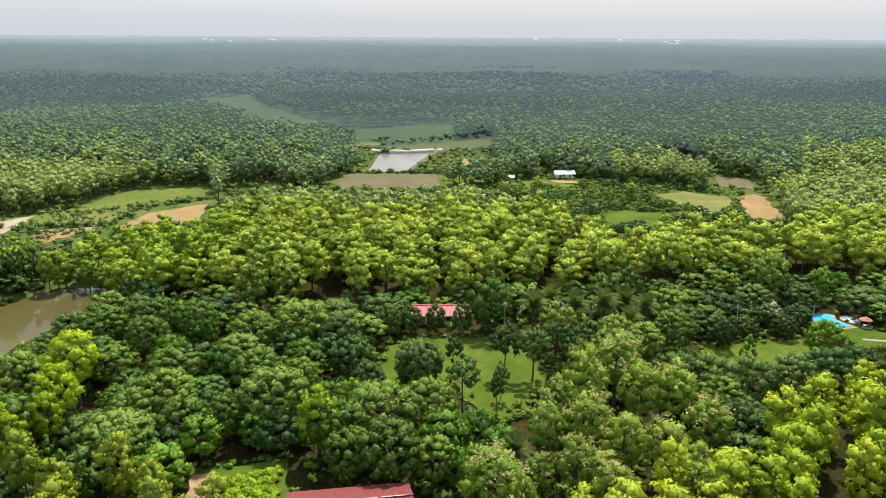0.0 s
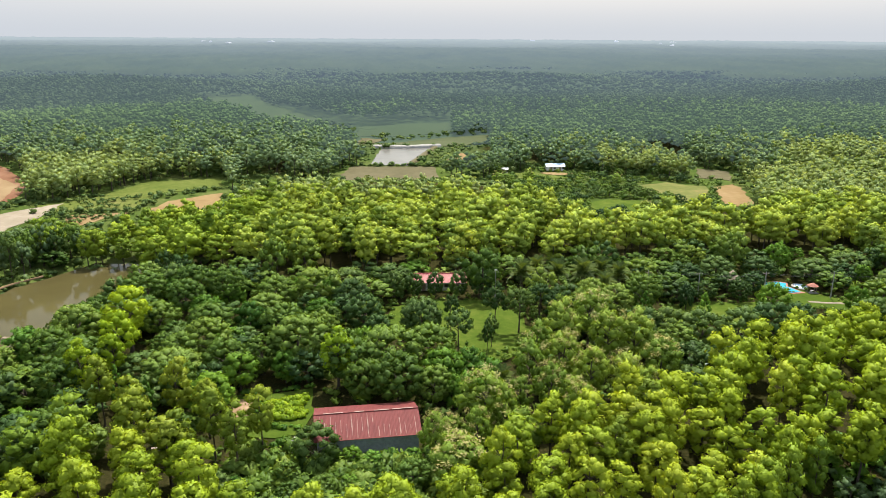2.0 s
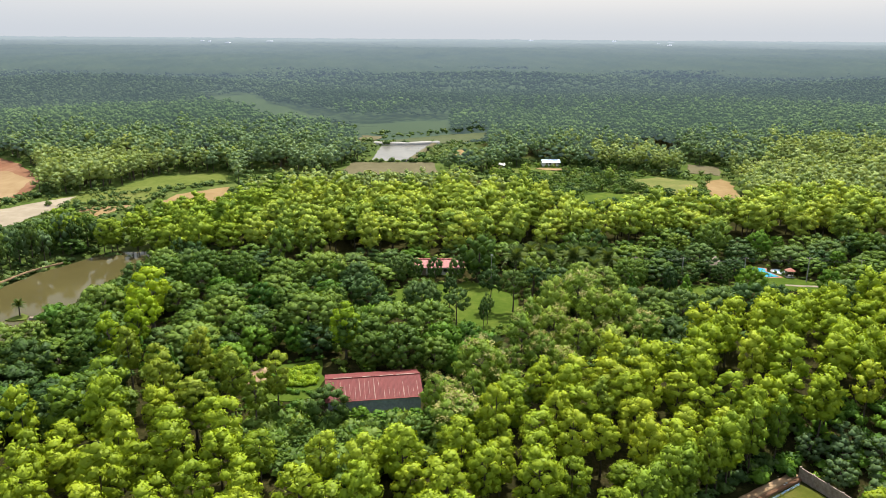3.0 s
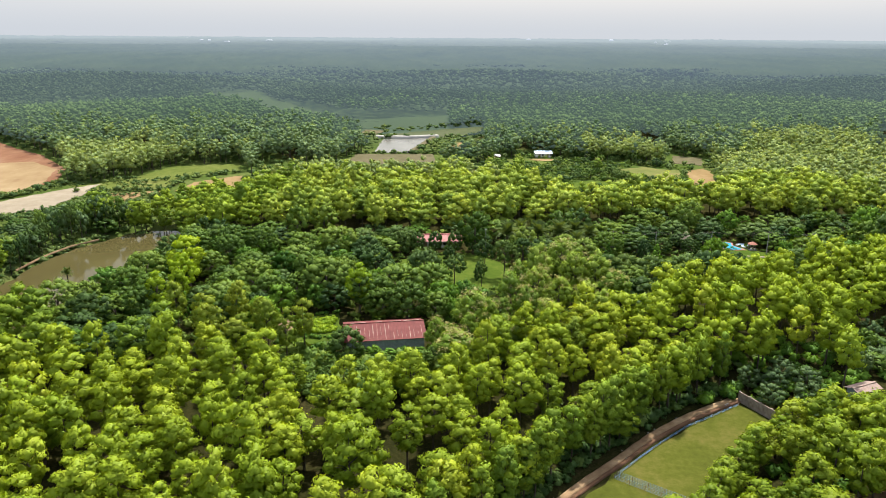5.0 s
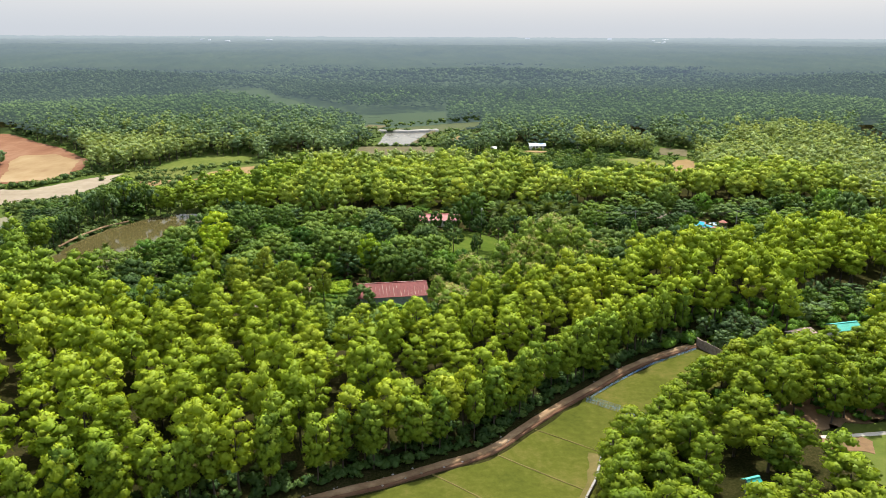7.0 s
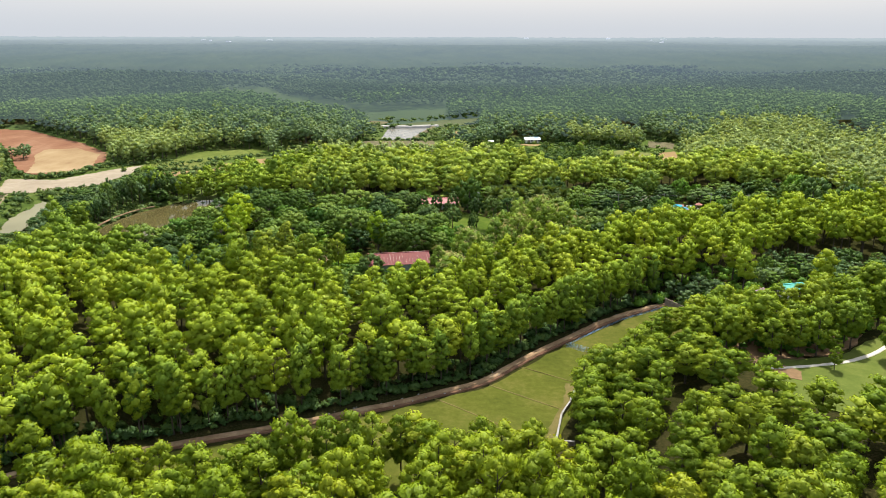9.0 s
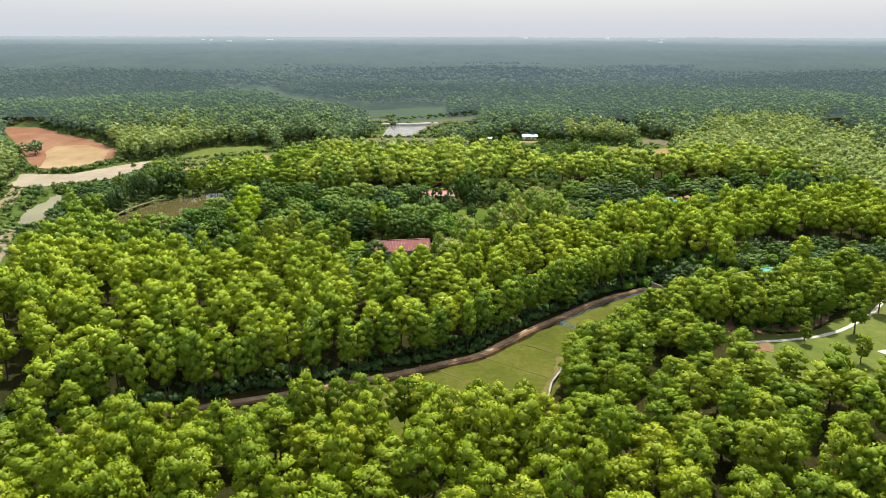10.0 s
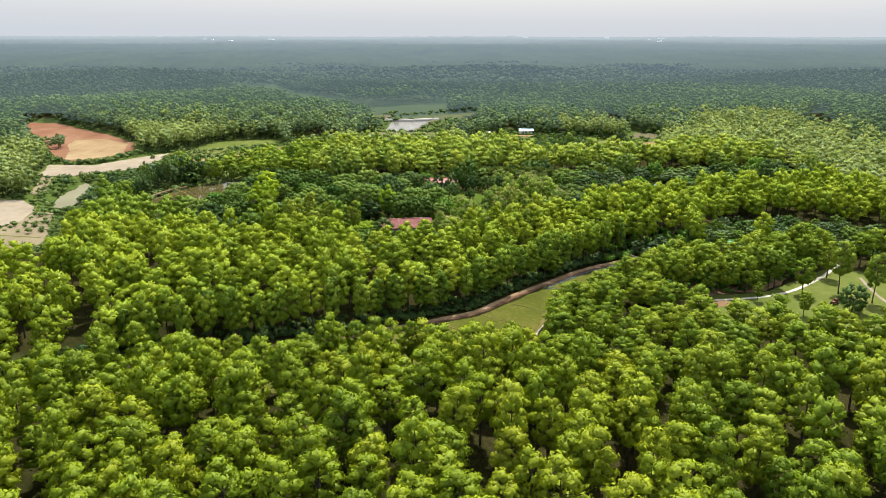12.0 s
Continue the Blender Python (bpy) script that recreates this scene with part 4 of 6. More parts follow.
me = planted("outer_wood", sal_far, ox, oy, height(ox, oy), np.stack([rng.uniform(1.15, 1.5, len(ox)), rng.uniform(0.85, 1.15, len(ox))], 1), rng.uniform(0, 6.28, len(ox)), rng.integers(0, 6, len(ox)))
setting("outer_wood", me, LEAF_FRONT, "sal wood that goes on round the place", "wood", "stuff")
# low hazy bushes on the far valley's slopes
ox, oy = scatter((-330, 190, 430, 860), 7.0, rng)
hz = height(ox, oy)
ok = (hz > 0.25) & (hz < 3.9) & (near_depth(ox, oy) < 1e8) & (np.minimum.reduce([seg_dist(ox, oy, c) for c, t, r in CLEARINGS]) > 1)
ox, oy, hz = ox[ok], oy[ok], hz[ok]
me = planted("backdrop_scrub", blob, ox, oy, hz, np.stack([rng.uniform(0.7, 1.2, len(ox)), rng.uniform(0.25, 0.5, len(ox))], 1), rng.uniform(0, 6.28, len(ox)), rng.integers(0, 6, len(ox)))
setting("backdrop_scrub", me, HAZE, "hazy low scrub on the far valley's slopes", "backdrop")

# ---------------------------------------------------------------- distance
br = np.concatenate([np.arange(1120, 2400, 15.0), np.arange(2400, 5250, 40.0)])
bx = np.linspace(-0.78, 0.78, 270)
BY, BX = np.meshgrid(br, bx, indexing="ij")
BX = BX * (BY + 160)
lump = np.random.default_rng(5).normal(0, 2.1, BY.shape)
BZ = 13.5 + lump + 5 * np.sin(BX * 0.004 + 1) * np.sin(BY * 0.0031) - 3 + 13 * np.clip((BY - 3300) / 1500, 0, 1) ** 1.5      # far end raised to put the skyline right in the camera's view
BZ[0] = 3.0
i, j = np.meshgrid(np.arange(len(br) - 1), np.arange(len(bx) - 1), indexing="ij")
i, j, k = i.ravel(), j.ravel(), len(bx)
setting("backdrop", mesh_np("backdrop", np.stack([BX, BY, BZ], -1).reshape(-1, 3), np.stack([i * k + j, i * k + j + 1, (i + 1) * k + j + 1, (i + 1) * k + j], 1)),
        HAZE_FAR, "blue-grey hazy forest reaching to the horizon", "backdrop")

# pale works and sheds on the horizon, brightened by the painted haze glow
rng = np.random.default_rng(12)
for i in range(12):
    y = rng.uniform(3600, 4800)
    x = rng.uniform(-0.5, 0.35) * y
    ob = thing("factory_hall", pose(x, y, 6.5 + 13 * min(1, max(0, (y - 3300) / 1500)) ** 1.5, rz=rng.uniform(-25, 25)), "far pale factory hall in the haze", "building", "far halls")
    w = rng.uniform(10, 30)
    part("wall", box(w, 30, 7, bevel=1.0), HAZE_HALL, ob)
    part("roof", box(w * 0.96, 28, 2.2, (0, 0, 7.1), bevel=0.8), HAZE_HALL, ob)

# ---------------------------------------------------------------- garden trees
def species(name, mat, label, crowns, trunks, category="tree", group="", extra=None):
    """One kind of tree in some shapes; grow() sets single trees of it."""
    cm = [mesh_np("crown", V, Q, True, M) for V, Q, M in crowns]
    tm = [mesh_np("trunk", V, Q, smooth=True) for V, Q in trunks]
    for me in cm:
        me.materials.append(mat)
    for me in tm:
        me.materials.append(BARK)
    em = []
    for V, Q, M in extra or []:
        em.append(mesh_np("blossom", V, Q, True, M))
        em[-1].materials.append(BLOSSOM)

    def grow(x, y, wide, tall, i):
        ob = thing(name, pose(x, y, float(height(x, y)), rz=(i * 137.5) % 360) @ Matrix.Diagonal((wide, wide, tall, 1)), label, category, group)
        child("trunk", tm[i % len(tm)], None, ob)
        child("crown", cm[i % len(cm)], None, ob)
        if em:
            child("blossom", em[i % len(em)], None, ob, "cream flower heads")

    return grow


rng = np.random.default_rng(21)
# all crowns are 1 m in radius before scaling is applied to 4.5 m here
R0 = 4.5
grow_dark_far = species("mango_tree", LEAF_DARK, "rounded dark green tree of garden and valley", [crown(rng, R0 * 0.84, 3.9, 4.3, 24, 13, 0.55, 1.2, -0.75, 0.0, (0.9, 1.04), 7, 0.18) for _ in range(3)],
                        [tube([(0, 0, -0.3), (0.1, 0.1, 2), (0, 0.1, 5)], [0.35, 0.26, 0.15], 5)], group="valley trees")
grow_west = species("acacia_tree", LEAF_SCRUB, "olive-green tree on the pond's bank", [crown(rng, R0 * 0.86, 4.2, 5.2, 18, 12, 0.62, 1.3, -0.8, 0.1, (0.8, 1.06), 6, 0.3) for _ in range(3)],
                    [tube([(0, 0, -0.3), (0.1, 0.1, 3), (0, 0.1, 6)], [0.3, 0.22, 0.12], 5)], group="pond trees")
grow_fine_far = species("rain_tree", LEAF_FINE, "green spreading tree of garden and valley", [crown(rng, R0 * 0.88, 4.0, 5.6, 24, 13, 0.55, 1.2, -0.75, 0.0, (0.88, 1.04), 7, 0.22) for _ in range(3)],
                        [tube([(0, 0, -0.3), (0.1, 0.1, 3), (0, 0.1, 6)], [0.35, 0.26, 0.15], 5)], group="valley trees")
grow_dark = species("mango_tree", LEAF_DARK, "rounded dark green mango tree on the garden ground",
                    [crown(rng, R0 * 0.84, 3.9, 4.3, 40, 22, 0.4, 1.1, -0.75, 0.0, (0.94, 1.03), 7, 0.16) for _ in range(3)],
                    [trunk_parts(rng, 4.6, 0.28, 5, 1.7, 0.35) for _ in range(3)], group="garden trees")
grow_fine = species("rain_tree", LEAF_FINE, "spreading fine-leaved green tree in the garden",
                    [crown(rng, R0 * 0.88, 4.0, 5.6, 64, 15, 0.38, 0.9, -0.8, 0.0, (0.93, 1.03), 8, 0.2, 0.85) for _ in range(3)],
                    [trunk_parts(rng, 6.2, 0.3, 7, 2.0, 0.4) for _ in range(3)], group="garden trees")
grow_fresh = species("fresh_green_tree", LEAF_FRESH, "bushy bright green garden tree",
                     [crown(rng, R0 * 0.82, 3.7, 4.3, 34, 24, 0.4, 1.1, -0.75, 0.1, (0.86, 1.05), 6, 0.25) for _ in range(3)],
                     [trunk_parts(rng, 4.6, 0.22, 6, 1.7, 0.35) for _ in range(3)], group="garden trees")
grow_yellow = species("yellow_green_tree", LEAF_YELLOW, "tall tree with bright yellow-green foliage",
                      [crown(rng, R0 * 0.8, 4.8, 8.0, 34, 32, 0.38, 1.0, -0.8, 0.2, (0.84, 1.05), 6, 0.32) for _ in range(3)],
                      [trunk_parts(rng, 10, 0.3, 7, 2.6, 0.4) for _ in range(3)], group="garden trees")


grow_grove = species("sal_tree", LEAF_GROVE, "shady green sal tree at the edge of the wood", sal_near, sal_trunk, group="sal trees of the wood")
grow_young = species("sal_tree", LEAF_YOUNG, "young green sal tree beside field or path", sal_low, sal_trunk, group="sal trees of the wood")
grow_edge = species("sal_tree", LEAF_EDGE, "tall sal tree leafed low at the wood's edge above the road", sal_edge, sal_trunk, group="sal trees of the wood")


def blooms(rng, rx, rz, zc, n):
    d = even_dirs(n, rng, 0.3)
    pos = d * np.array([rx, rx, rz]) * rng.uniform(0.98, 1.12, (n, 1)) + np.array([0, 0, zc])
    pos = (pos[:, None] + rng.normal(0, 0.5, (n, 40, 3)) * np.array([0.8, 0.8, 0.6])).reshape(-1, 3)
    return leaf_quads(pos, rng.normal(0, 0.5, pos.shape) + np.array([0, 0, 0.8]), np.full(len(pos), 0.26), rng)


grow_bloom = species("acacia_tree", LEAF_BLOOM, "pale green acacia tree with cream blossom on its crown",
                     [crown(rng, R0 * 0.78, 4.8, 7.6, 36, 32, 0.34, 0.98, -0.85, 0.3, (0.84, 1.05), 6, 0.3, 1.0) for _ in range(3)],
                     [trunk_parts(rng, 9.5, 0.24, 7, 2.2, 0.35) for _ in range(3)], group="acacia trees",
                     extra=[blooms(rng, R0 * 0.7, 4.8, 7.8, n) for n in (6, 10, 4)])
grow_scrub = species("acacia_tree", LEAF_SCRUB, "low soft green tree behind the boundary wall", [crown(rng, R0 * 0.9, 4.0, 5.0, 26, 18, 0.5, 1.15, -0.8, 0.0, (0.86, 1.04), 6, 0.25) for _ in range(2)], [trunk_parts(rng, 6, 0.2, 5, 2.2, 0.3)], group="acacia trees")
grow_ball = species("mango_tree", LEAF_DARK, "round dense dark mango tree alone on the lawn",
                    [crown(rng, R0 * 0.88, 3.7, 3.9, 84, 26, 0.46, 1.0, -0.95, 0.0, (0.97, 1.02), 0, 0.0, 1.0)], [trunk_parts(rng, 4.5, 0.3, 4, 1.8, 0.3)])
grow_ball(-4.7, 135.1, 1.04, 1.03, 0)
taken_ball = (-4.7, 135.1, 5.0)
grow_slim = species("slender_tree", LEAF_DARK, "slender bare-stemmed tree with an open dark crown",
                    [crown(rng, R0 * 0.8, 3.5, 6.9, 24, 20, 0.42, 0.95, -0.6, 0.1, (0.6, 1.05), 5, 0.3) for _ in range(2)],
                    [trunk_parts(rng, 8.5, 0.17, 6, 2.0, 0.5) for _ in range(2)], group="garden trees")
grow_cone = species("ashoka_tree", LEAF_FRESH, "narrow columnar evergreen tree", 
                    [crown(rng, R0 * 0.7, 5.2, 5.4, 28, 18, 0.42, 0.9, -0.85, 0.75, (0.85, 1.02), 0) for _ in range(2)],
                    [trunk_parts(rng, 7, 0.16, 3, 0.8, 0.4) for _ in range(2)], group="columnar trees")

# trees that line the road, the field and the footpath
LINE = [(-60, -17), (-51, -19), (-44, -20.5), (-31, -18.5), (-20, -13.5), (-9, -11.8), (0, -13), (8, -16), (18, -17.5)]
n = 0
for (ax, ay), (bx2, by2) in zip(LINE, LINE[1:]):
    k = int(math.hypot(bx2 - ax, by2 - ay) / 3.6)
    for i in range(k):
        x, y = ax + (bx2 - ax) * (i + 0.3) / k, ay + (by2 - ay) * (i + 0.3) / k
        grow_young(x + rng.normal(0, 0.5), y + rng.normal(0, 0.9), rng.uniform(0.8, 1.05), rng.uniform(0.88, 1.1), n)
        n += 1
for (ax, ay), (bx2, by2) in zip(ROAD[1:], ROAD[2:]):
    k = int(math.hypot(bx2 - ax, by2 - ay) / 3.6)
    for i in range(k):
        t = (i + rng.random()) / k
        off = rng.uniform(2.9, 4.6)
        grow_edge(ax + (bx2 - ax) * t - 0.5 * off, ay + (by2 - ay) * t + 0.87 * off, rng.uniform(0.7, 0.95), rng.uniform(0.85, 1.1), n)
        n += 1
for x, y, w, h in [(69.7, 26.6, 0.85, 0.8), (73, 28.5, 0.8, 0.85), (76, 27.6, 0.8, 0.75), (80.7, 28.6, 0.9, 0.85), (83.7, 28.2, 0.6, 0.5), (90, 32, 0.95, 0.9), (95.4, 27, 0.95, 0.85), (97.5, 42, 0.9, 0.8), (78, 33, 0.8, 0.8), (86, 35.5, 0.8, 0.85), (88, 11, 0.6, 0.55), (81, 21.5, 0.45, 0.45), (103, 44, 0.9, 0.9), (108.5, 40, 0.9, 0.85)]:
    grow_young(x, y, w, h, n)
    n += 1

for i, (x, y) in enumerate([(26.2, 1), (26.6, 4.5), (28, 8), (29.8, 11.5), (32, 15), (34.8, 18.8), (38.5, 21.5)]):
    grow_young(x, y, 0.9 + 0.1 * math.sin(i * 2.2), (0.9 if i < 5 else 0.74) + 0.06 * math.sin(i * 1.7), i)
EAST = [(50, 20), (64, 25), (92, 37), (104, 47), (100, 58), (70, 54), (58, 44)]
fx, fy = scatter((48, 106, 18, 60), 5.0, rng)
ok = (seg_dist(fx, fy, EAST) < 0.1) & (seg_dist(fx, fy, FIELD) > 3) & (line_dist(fx, fy, PATH_R) > 3.2)
ok &= np.array([np.min(np.hypot(px[:2000] - a, py[:2000] - b)) > 3.6 for a, b in zip(fx, fy)])
for x, y in zip(fx[ok], fy[ok]):
    grow_young(x, y, rng.uniform(0.75, 1.0), rng.uniform(0.6, 0.85), n)
    n += 1
for i, x in enumerate((-17.5, -14.6, -11.0, -8.2, -4.6)):
    grow_fresh(x, 79.6 + 0.6 * math.sin(i * 2.0), 0.4 + 0.06 * (i % 3), 0.36 + 0.05 * (i % 2), i)

DARK_AT = [(101.5, 14, 3.4), (-18.1, 136.3, 4.6), (-13.6, 164.3, 5.9), (-26.5, 160.5, 7.0), (-22.1, 146.3, 5.1), (-14.2, 128.5, 3.4), (50.5, 110.5, 5.2), (58.3, 111.8, 4.6), (45.4, 129.9, 5.2), (51.2, 126.9, 5.6), (57.6, 125.4, 5.3), (66.4, 127.0, 5.1), (74.8, 129.6, 5.7), (82.9, 133.5, 4.5), (-20.2, 79.0, 4.0), (-52.7, 166.0, 4.8), (69.8, 159, 3.6), (78.2, 164.3, 4.2), (85.4, 165, 3.4), (79.1, 158, 3.0), (62.5, 151, 2.2), (67.3, 168.8, 5.5), (79.1, 176, 5.3), (92.1, 177, 5.2), (105.8, 174.3, 6.2), (119.6, 179.7, 6.4)]
FINE_AT = [(-17.1, 106.7, 5.5), (-9.9, 110.4, 6.5), (-2.4, 113.0, 5.5), (-8.1, 99.0, 5.5), (-14.0, 99.9, 4.4), (-1.1, 99.0, 4.0), (-49.2, 117.8, 5.9), (-64.3, 131.1, 4.9), (-53.0, 112.5, 4.6), (-63.2, 153.1, 5.6), (-62.3, 143.3, 4.8), (-54.3, 151.2, 5.0), (-29.3, 115.3, 6.5), (-35.1, 126.7, 5.3), (-26.7, 126.8, 4.1), (-20.7, 118.1, 3.9), (-36.5, 112.7, 4.4), (-43.5, 110.1, 4.5), (-49.8, 100.7, 4.1), (-78.5, 110.9, 5.2), (-79.1, 123.2, 5.7), (-70.8, 98.4, 4.4), (-30.8, 151.5, 6.1), (-41.0, 147.4, 5.4), (-74.9, 150.9, 5.5), (-82.9, 135.8, 4.6), (42.2, 142.8, 4.8), (50.4, 148.6, 4.9), (37.2, 146.6, 4.3)]
FRESH_AT = [(5.2, 107.8, 4.5), (9.2, 103.3, 3.9), (5.3, 97.3, 3.6), (-28.7, 150.9, 3.6), (-44.0, 132.7, 4.5), (-39.5, 106, 4.2), (-52.8, 150.5, 3.6), (-56.1, 139.3, 4.4), (-31.2, 109.3, 3.4), (2.9, 98.3, 3.0), (-16.5, 120.9, 3.0), (103.4, 146, 3.6), (83.0, 147.7, 4.2)]
SAL_AT = [(101, -7, 4.4), (106, -5, 4.4), (96, -11, 4.2), (103, -12, 4.4), (112, 4, 4.0), (-29.5, 82.4, 3.8), (-37, 81, 3.8), (-45.7, 90, 4.0), (105, 27, 4.2), (110, 20, 4.0), (-32.5, 78, 3.6), (-41, 76, 3.8), (-40, 88, 3.6), (-52, 86, 4.0), (-60, 92, 4.0)]
YELLOW_AT = [(-20.2, 106.5, 4.4), (-67.9, 123.4, 5.9), (-65.3, 112.3, 4.4), (-67.6, 100.3, 3.6), (-64.7, 107.2, 3.2)]
BLOOM_AT = [(16.9, 103.6, 4.1), (32.6, 125.3, 5.3), (25.6, 118.8, 4.8), (34.2, 114.0, 4.9), (23.9, 105.2, 4.6), (40.2, 115.4, 5.2), (34.5, 99.7, 4.2), (42.8, 105.4, 4.6), (19.8, 113.9, 3.8), (28.0, 99.7, 4.2), (19.5, 93.4, 3.8), (10.6, 84.2, 3.2), (5.9, 79.3, 2.9), (-1.0, 79.2, 2.9), (26.8, 129.9, 3.7), (14.2, 93.4, 2.9), (24.1, 89.7, 3.5), (37.3, 93.6, 3.5)]
SLIM_AT = [(18.2, 135.4, 4.8), (12.6, 137.1, 4.0), (2.3, 135.9, 2.6), (10.0, 121.9, 1.8), (3.8, 121.4, 4.4), (11.3, 127.3, 2.0), (24, 143, 4.0), (27, 137, 4.0)]
CONE_AT = [(-60.7, 99.7, 2.0), (-55.9, 94.6, 2.1), (-52.6, 93.6, 1.9), (62.0, 137.2, 2.5), (48.5, 139.1, 2.6)]
taken = [taken_ball]
for places, grow, usual in ((DARK_AT, grow_dark, 4.6), (FINE_AT, grow_fine, 5.0), (FRESH_AT, grow_fresh, 4.2), (YELLOW_AT, grow_yellow, 4.4), (SAL_AT[:5], grow_young, 4.0), (SAL_AT[5:], grow_grove, 4.0), (BLOOM_AT, grow_bloom, 4.3), (SLIM_AT, grow_slim, 3.6), (CONE_AT, grow_cone, 4.0)):
    for i, (x, y, r) in enumerate(places):
        grow(x, y, r / R0, (0.5 + 0.5 * min(1.3, r / usual) + 0.08 * math.sin(7.0 * i)) * (0.72 if y > 155 else 1.0), i)
        taken.append((x, y, r))
for i, (x, y, r) in enumerate([(-7.3, 159.5, 2.6), (-12.5, 158.3, 3.4), (-1.5, 160.3, 2.4), (4.5, 159.5, 2.5), (10.4, 160.6, 3.2)]):
    grow_dark(x, y, r / R0, 0.8 + 0.08 * (i % 2), i)      # low trees before the house
SHED = [(-23, 80), (-3, 81), (-4, 97), (-23, 95)]
POOL = [(90.5, 169.5), (92, 172), (95, 173), (97.5, 171.5), (96.5, 169), (97.5, 166.5), (98.5, 164.3), (95.5, 163.7), (93, 165.2), (91.5, 167.5)]
CLEARINGS.append((POOL, MID, 1.14))
# the rest of the garden fills up with trees of the same kinds
fx, fy = scatter((-130, 172, 62, 208), 6.9, rng)
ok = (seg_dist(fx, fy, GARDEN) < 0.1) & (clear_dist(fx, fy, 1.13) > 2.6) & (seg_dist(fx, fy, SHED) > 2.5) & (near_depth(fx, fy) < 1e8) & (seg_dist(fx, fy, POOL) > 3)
taken += [(21, 160, 5), (31, 161, 5), (37.5, 160, 5), (43, 163, 5), (47, 160, 5), (42, 154, 4), (26, 166, 4), (-6, 164, 8), (4, 164, 8)]
taken += [(81.3, 166, 6), (81, 160, 5), (100, 163, 5)]
tx = np.array(taken)
ok &= np.array([np.min(np.hypot(tx[:, 0] - a, tx[:, 1] - b) - 0.62 * tx[:, 2]) > 2.2 for a, b in zip(fx, fy)])
n_fill = 0
for i, (x, y) in enumerate(zip(fx[ok], fy[ok])):
    kind = (grow_fine, grow_dark, grow_fine, grow_dark, grow_fresh, grow_dark, grow_fine)[i % 7]
    if (-8 < x < 55 and 70 < y < 100):
        kind = grow_bloom
    if -34 < x < 0 and y < 82:
        kind = (grow_fine, grow_fine, grow_fresh)[i % 3]
    s = rng.choice([0.65, 0.85, 0.95, 1.1, 1.25]) * rng.uniform(0.9, 1.1) * (0.5 if -34 < x < 0 and y < 82 else 1)
    kind = {grow_fine: grow_fine_far, grow_dark: grow_dark_far}.get(kind, kind) if y > 138 else kind
    kind(x, y, s, s * rng.uniform(0.75, 1.1) * ((0.68 if i % 4 else 1.15) if y > 150 else 0.85), i)
    n_fill += 1


for i, (x, y) in enumerate([(65, 66), (69, 60), (72, 65), (68, 71), (74, 70), (75, 61), (64, 74), (71, 75)]):
    grow_scrub(x, y, 0.62 + 0.05 * (i % 3), 0.6, i)
fx, fy = scatter((80, 150, 55, 99), 5.6, rng)
ok = seg_dist(fx, fy, HOLLOW) < 0.1
for i, (x, y) in enumerate(zip(fx[ok], fy[ok])):
    (grow_dark_far, grow_scrub, grow_fine_far)[i % 3](x, y, 0.62 + 0.16 * math.sin(i * 2.3), 0.5 + 0.12 * math.sin(i * 1.7), i)
# loose trees on the low land north of the wood
fx, fy = scatter((-80, 122, 250, 372), 8.2, rng)
FRONT_OF_PADDOCK = [(60, 266), (64, 296), (93, 296), (90, 262)]
ok = ((seg_dist(fx, fy, NORTH_LAND) < 0.1) | (height(fx, fy) < 2)) & (np.minimum.reduce([seg_dist(fx, fy, c) for c, t, r in CLEARINGS if c is not NORTH_LAND and c is not VALLEY_EAST]) > 2.0) & (fx > 28) & (seg_dist(fx, fy, FRONT_OF_PADDOCK) > 2)
HOUSE_FRONT = [(30, 312), (30, 372), (76, 376), (76, 316)]
ok &= (seg_dist(fx, fy, HOUSE_FRONT) > 1) | (rng.random(len(fx)) < 0.22)
for i, (x, y) in enumerate(zip(fx[ok], fy[ok])):
    s = rng.uniform(0.45, 0.85) * (0.8 if seg_dist(np.array([x]), np.array([y]), VALLEY_EAST)[0] < 0.1 else 1.0)
    (grow_dark_far, grow_fine_far, grow_dark_far)[i % 3](x, y, s, s * 0.85, i)
# dark trees between the pond and the sand, and along its bank
WEST_TREES = [(-133, 118), (-140, 132), (-150, 140), (-157, 160), (-157, 200), (-152, 222), (-138, 236), (-118, 226), (-112, 208), (-120, 200), (-132, 180), (-134, 150)]
fx, fy = scatter((-165, -105, 110, 240), 6.0, rng)
ok = seg_dist(fx, fy, WEST_TREES) < 0.1
for i, (x, y) in enumerate(zip(fx[ok], fy[ok])):
    s = rng.uniform(0.6, 0.95)
    (grow_west, grow_fine_far, grow_west, grow_slim)[i % 4](x, y, s, s * (0.62 if y > 208 or x < -142 else 1.5 if y > 182 else 1.0), i)
for i in range(9):
    grow_slim(-132.5 + 0.5 * math.sin(i * 2.0), 152 + i * 4.4, 0.55, 1.0 + 0.1 * math.sin(i * 3.0), i)

# the wood behind the garden reaches west to the pond's north bank
grow_bank = species("sal_tree", LEAF_EDGE, "shady green sal tree on the pond's north bank", sal_mid, sal_trunk, group="sal trees of the wood")
fx, fy = scatter((-118, -74, 194, 244), 6.2, rng, 0.34)
ok = seg_dist(fx, fy, [(-114, 196), (-92, 198), (-78, 190), (-76, 232), (-96, 240), (-110, 216)]) < 0.1
for i, (x, y) in enumerate(zip(fx[ok], fy[ok])):
    if np.min(np.hypot(px - x, py - y)) > 4.5:
        grow_bank(x, y, rng.uniform(0.85, 1.15), rng.uniform(0.8, 1.05), i)
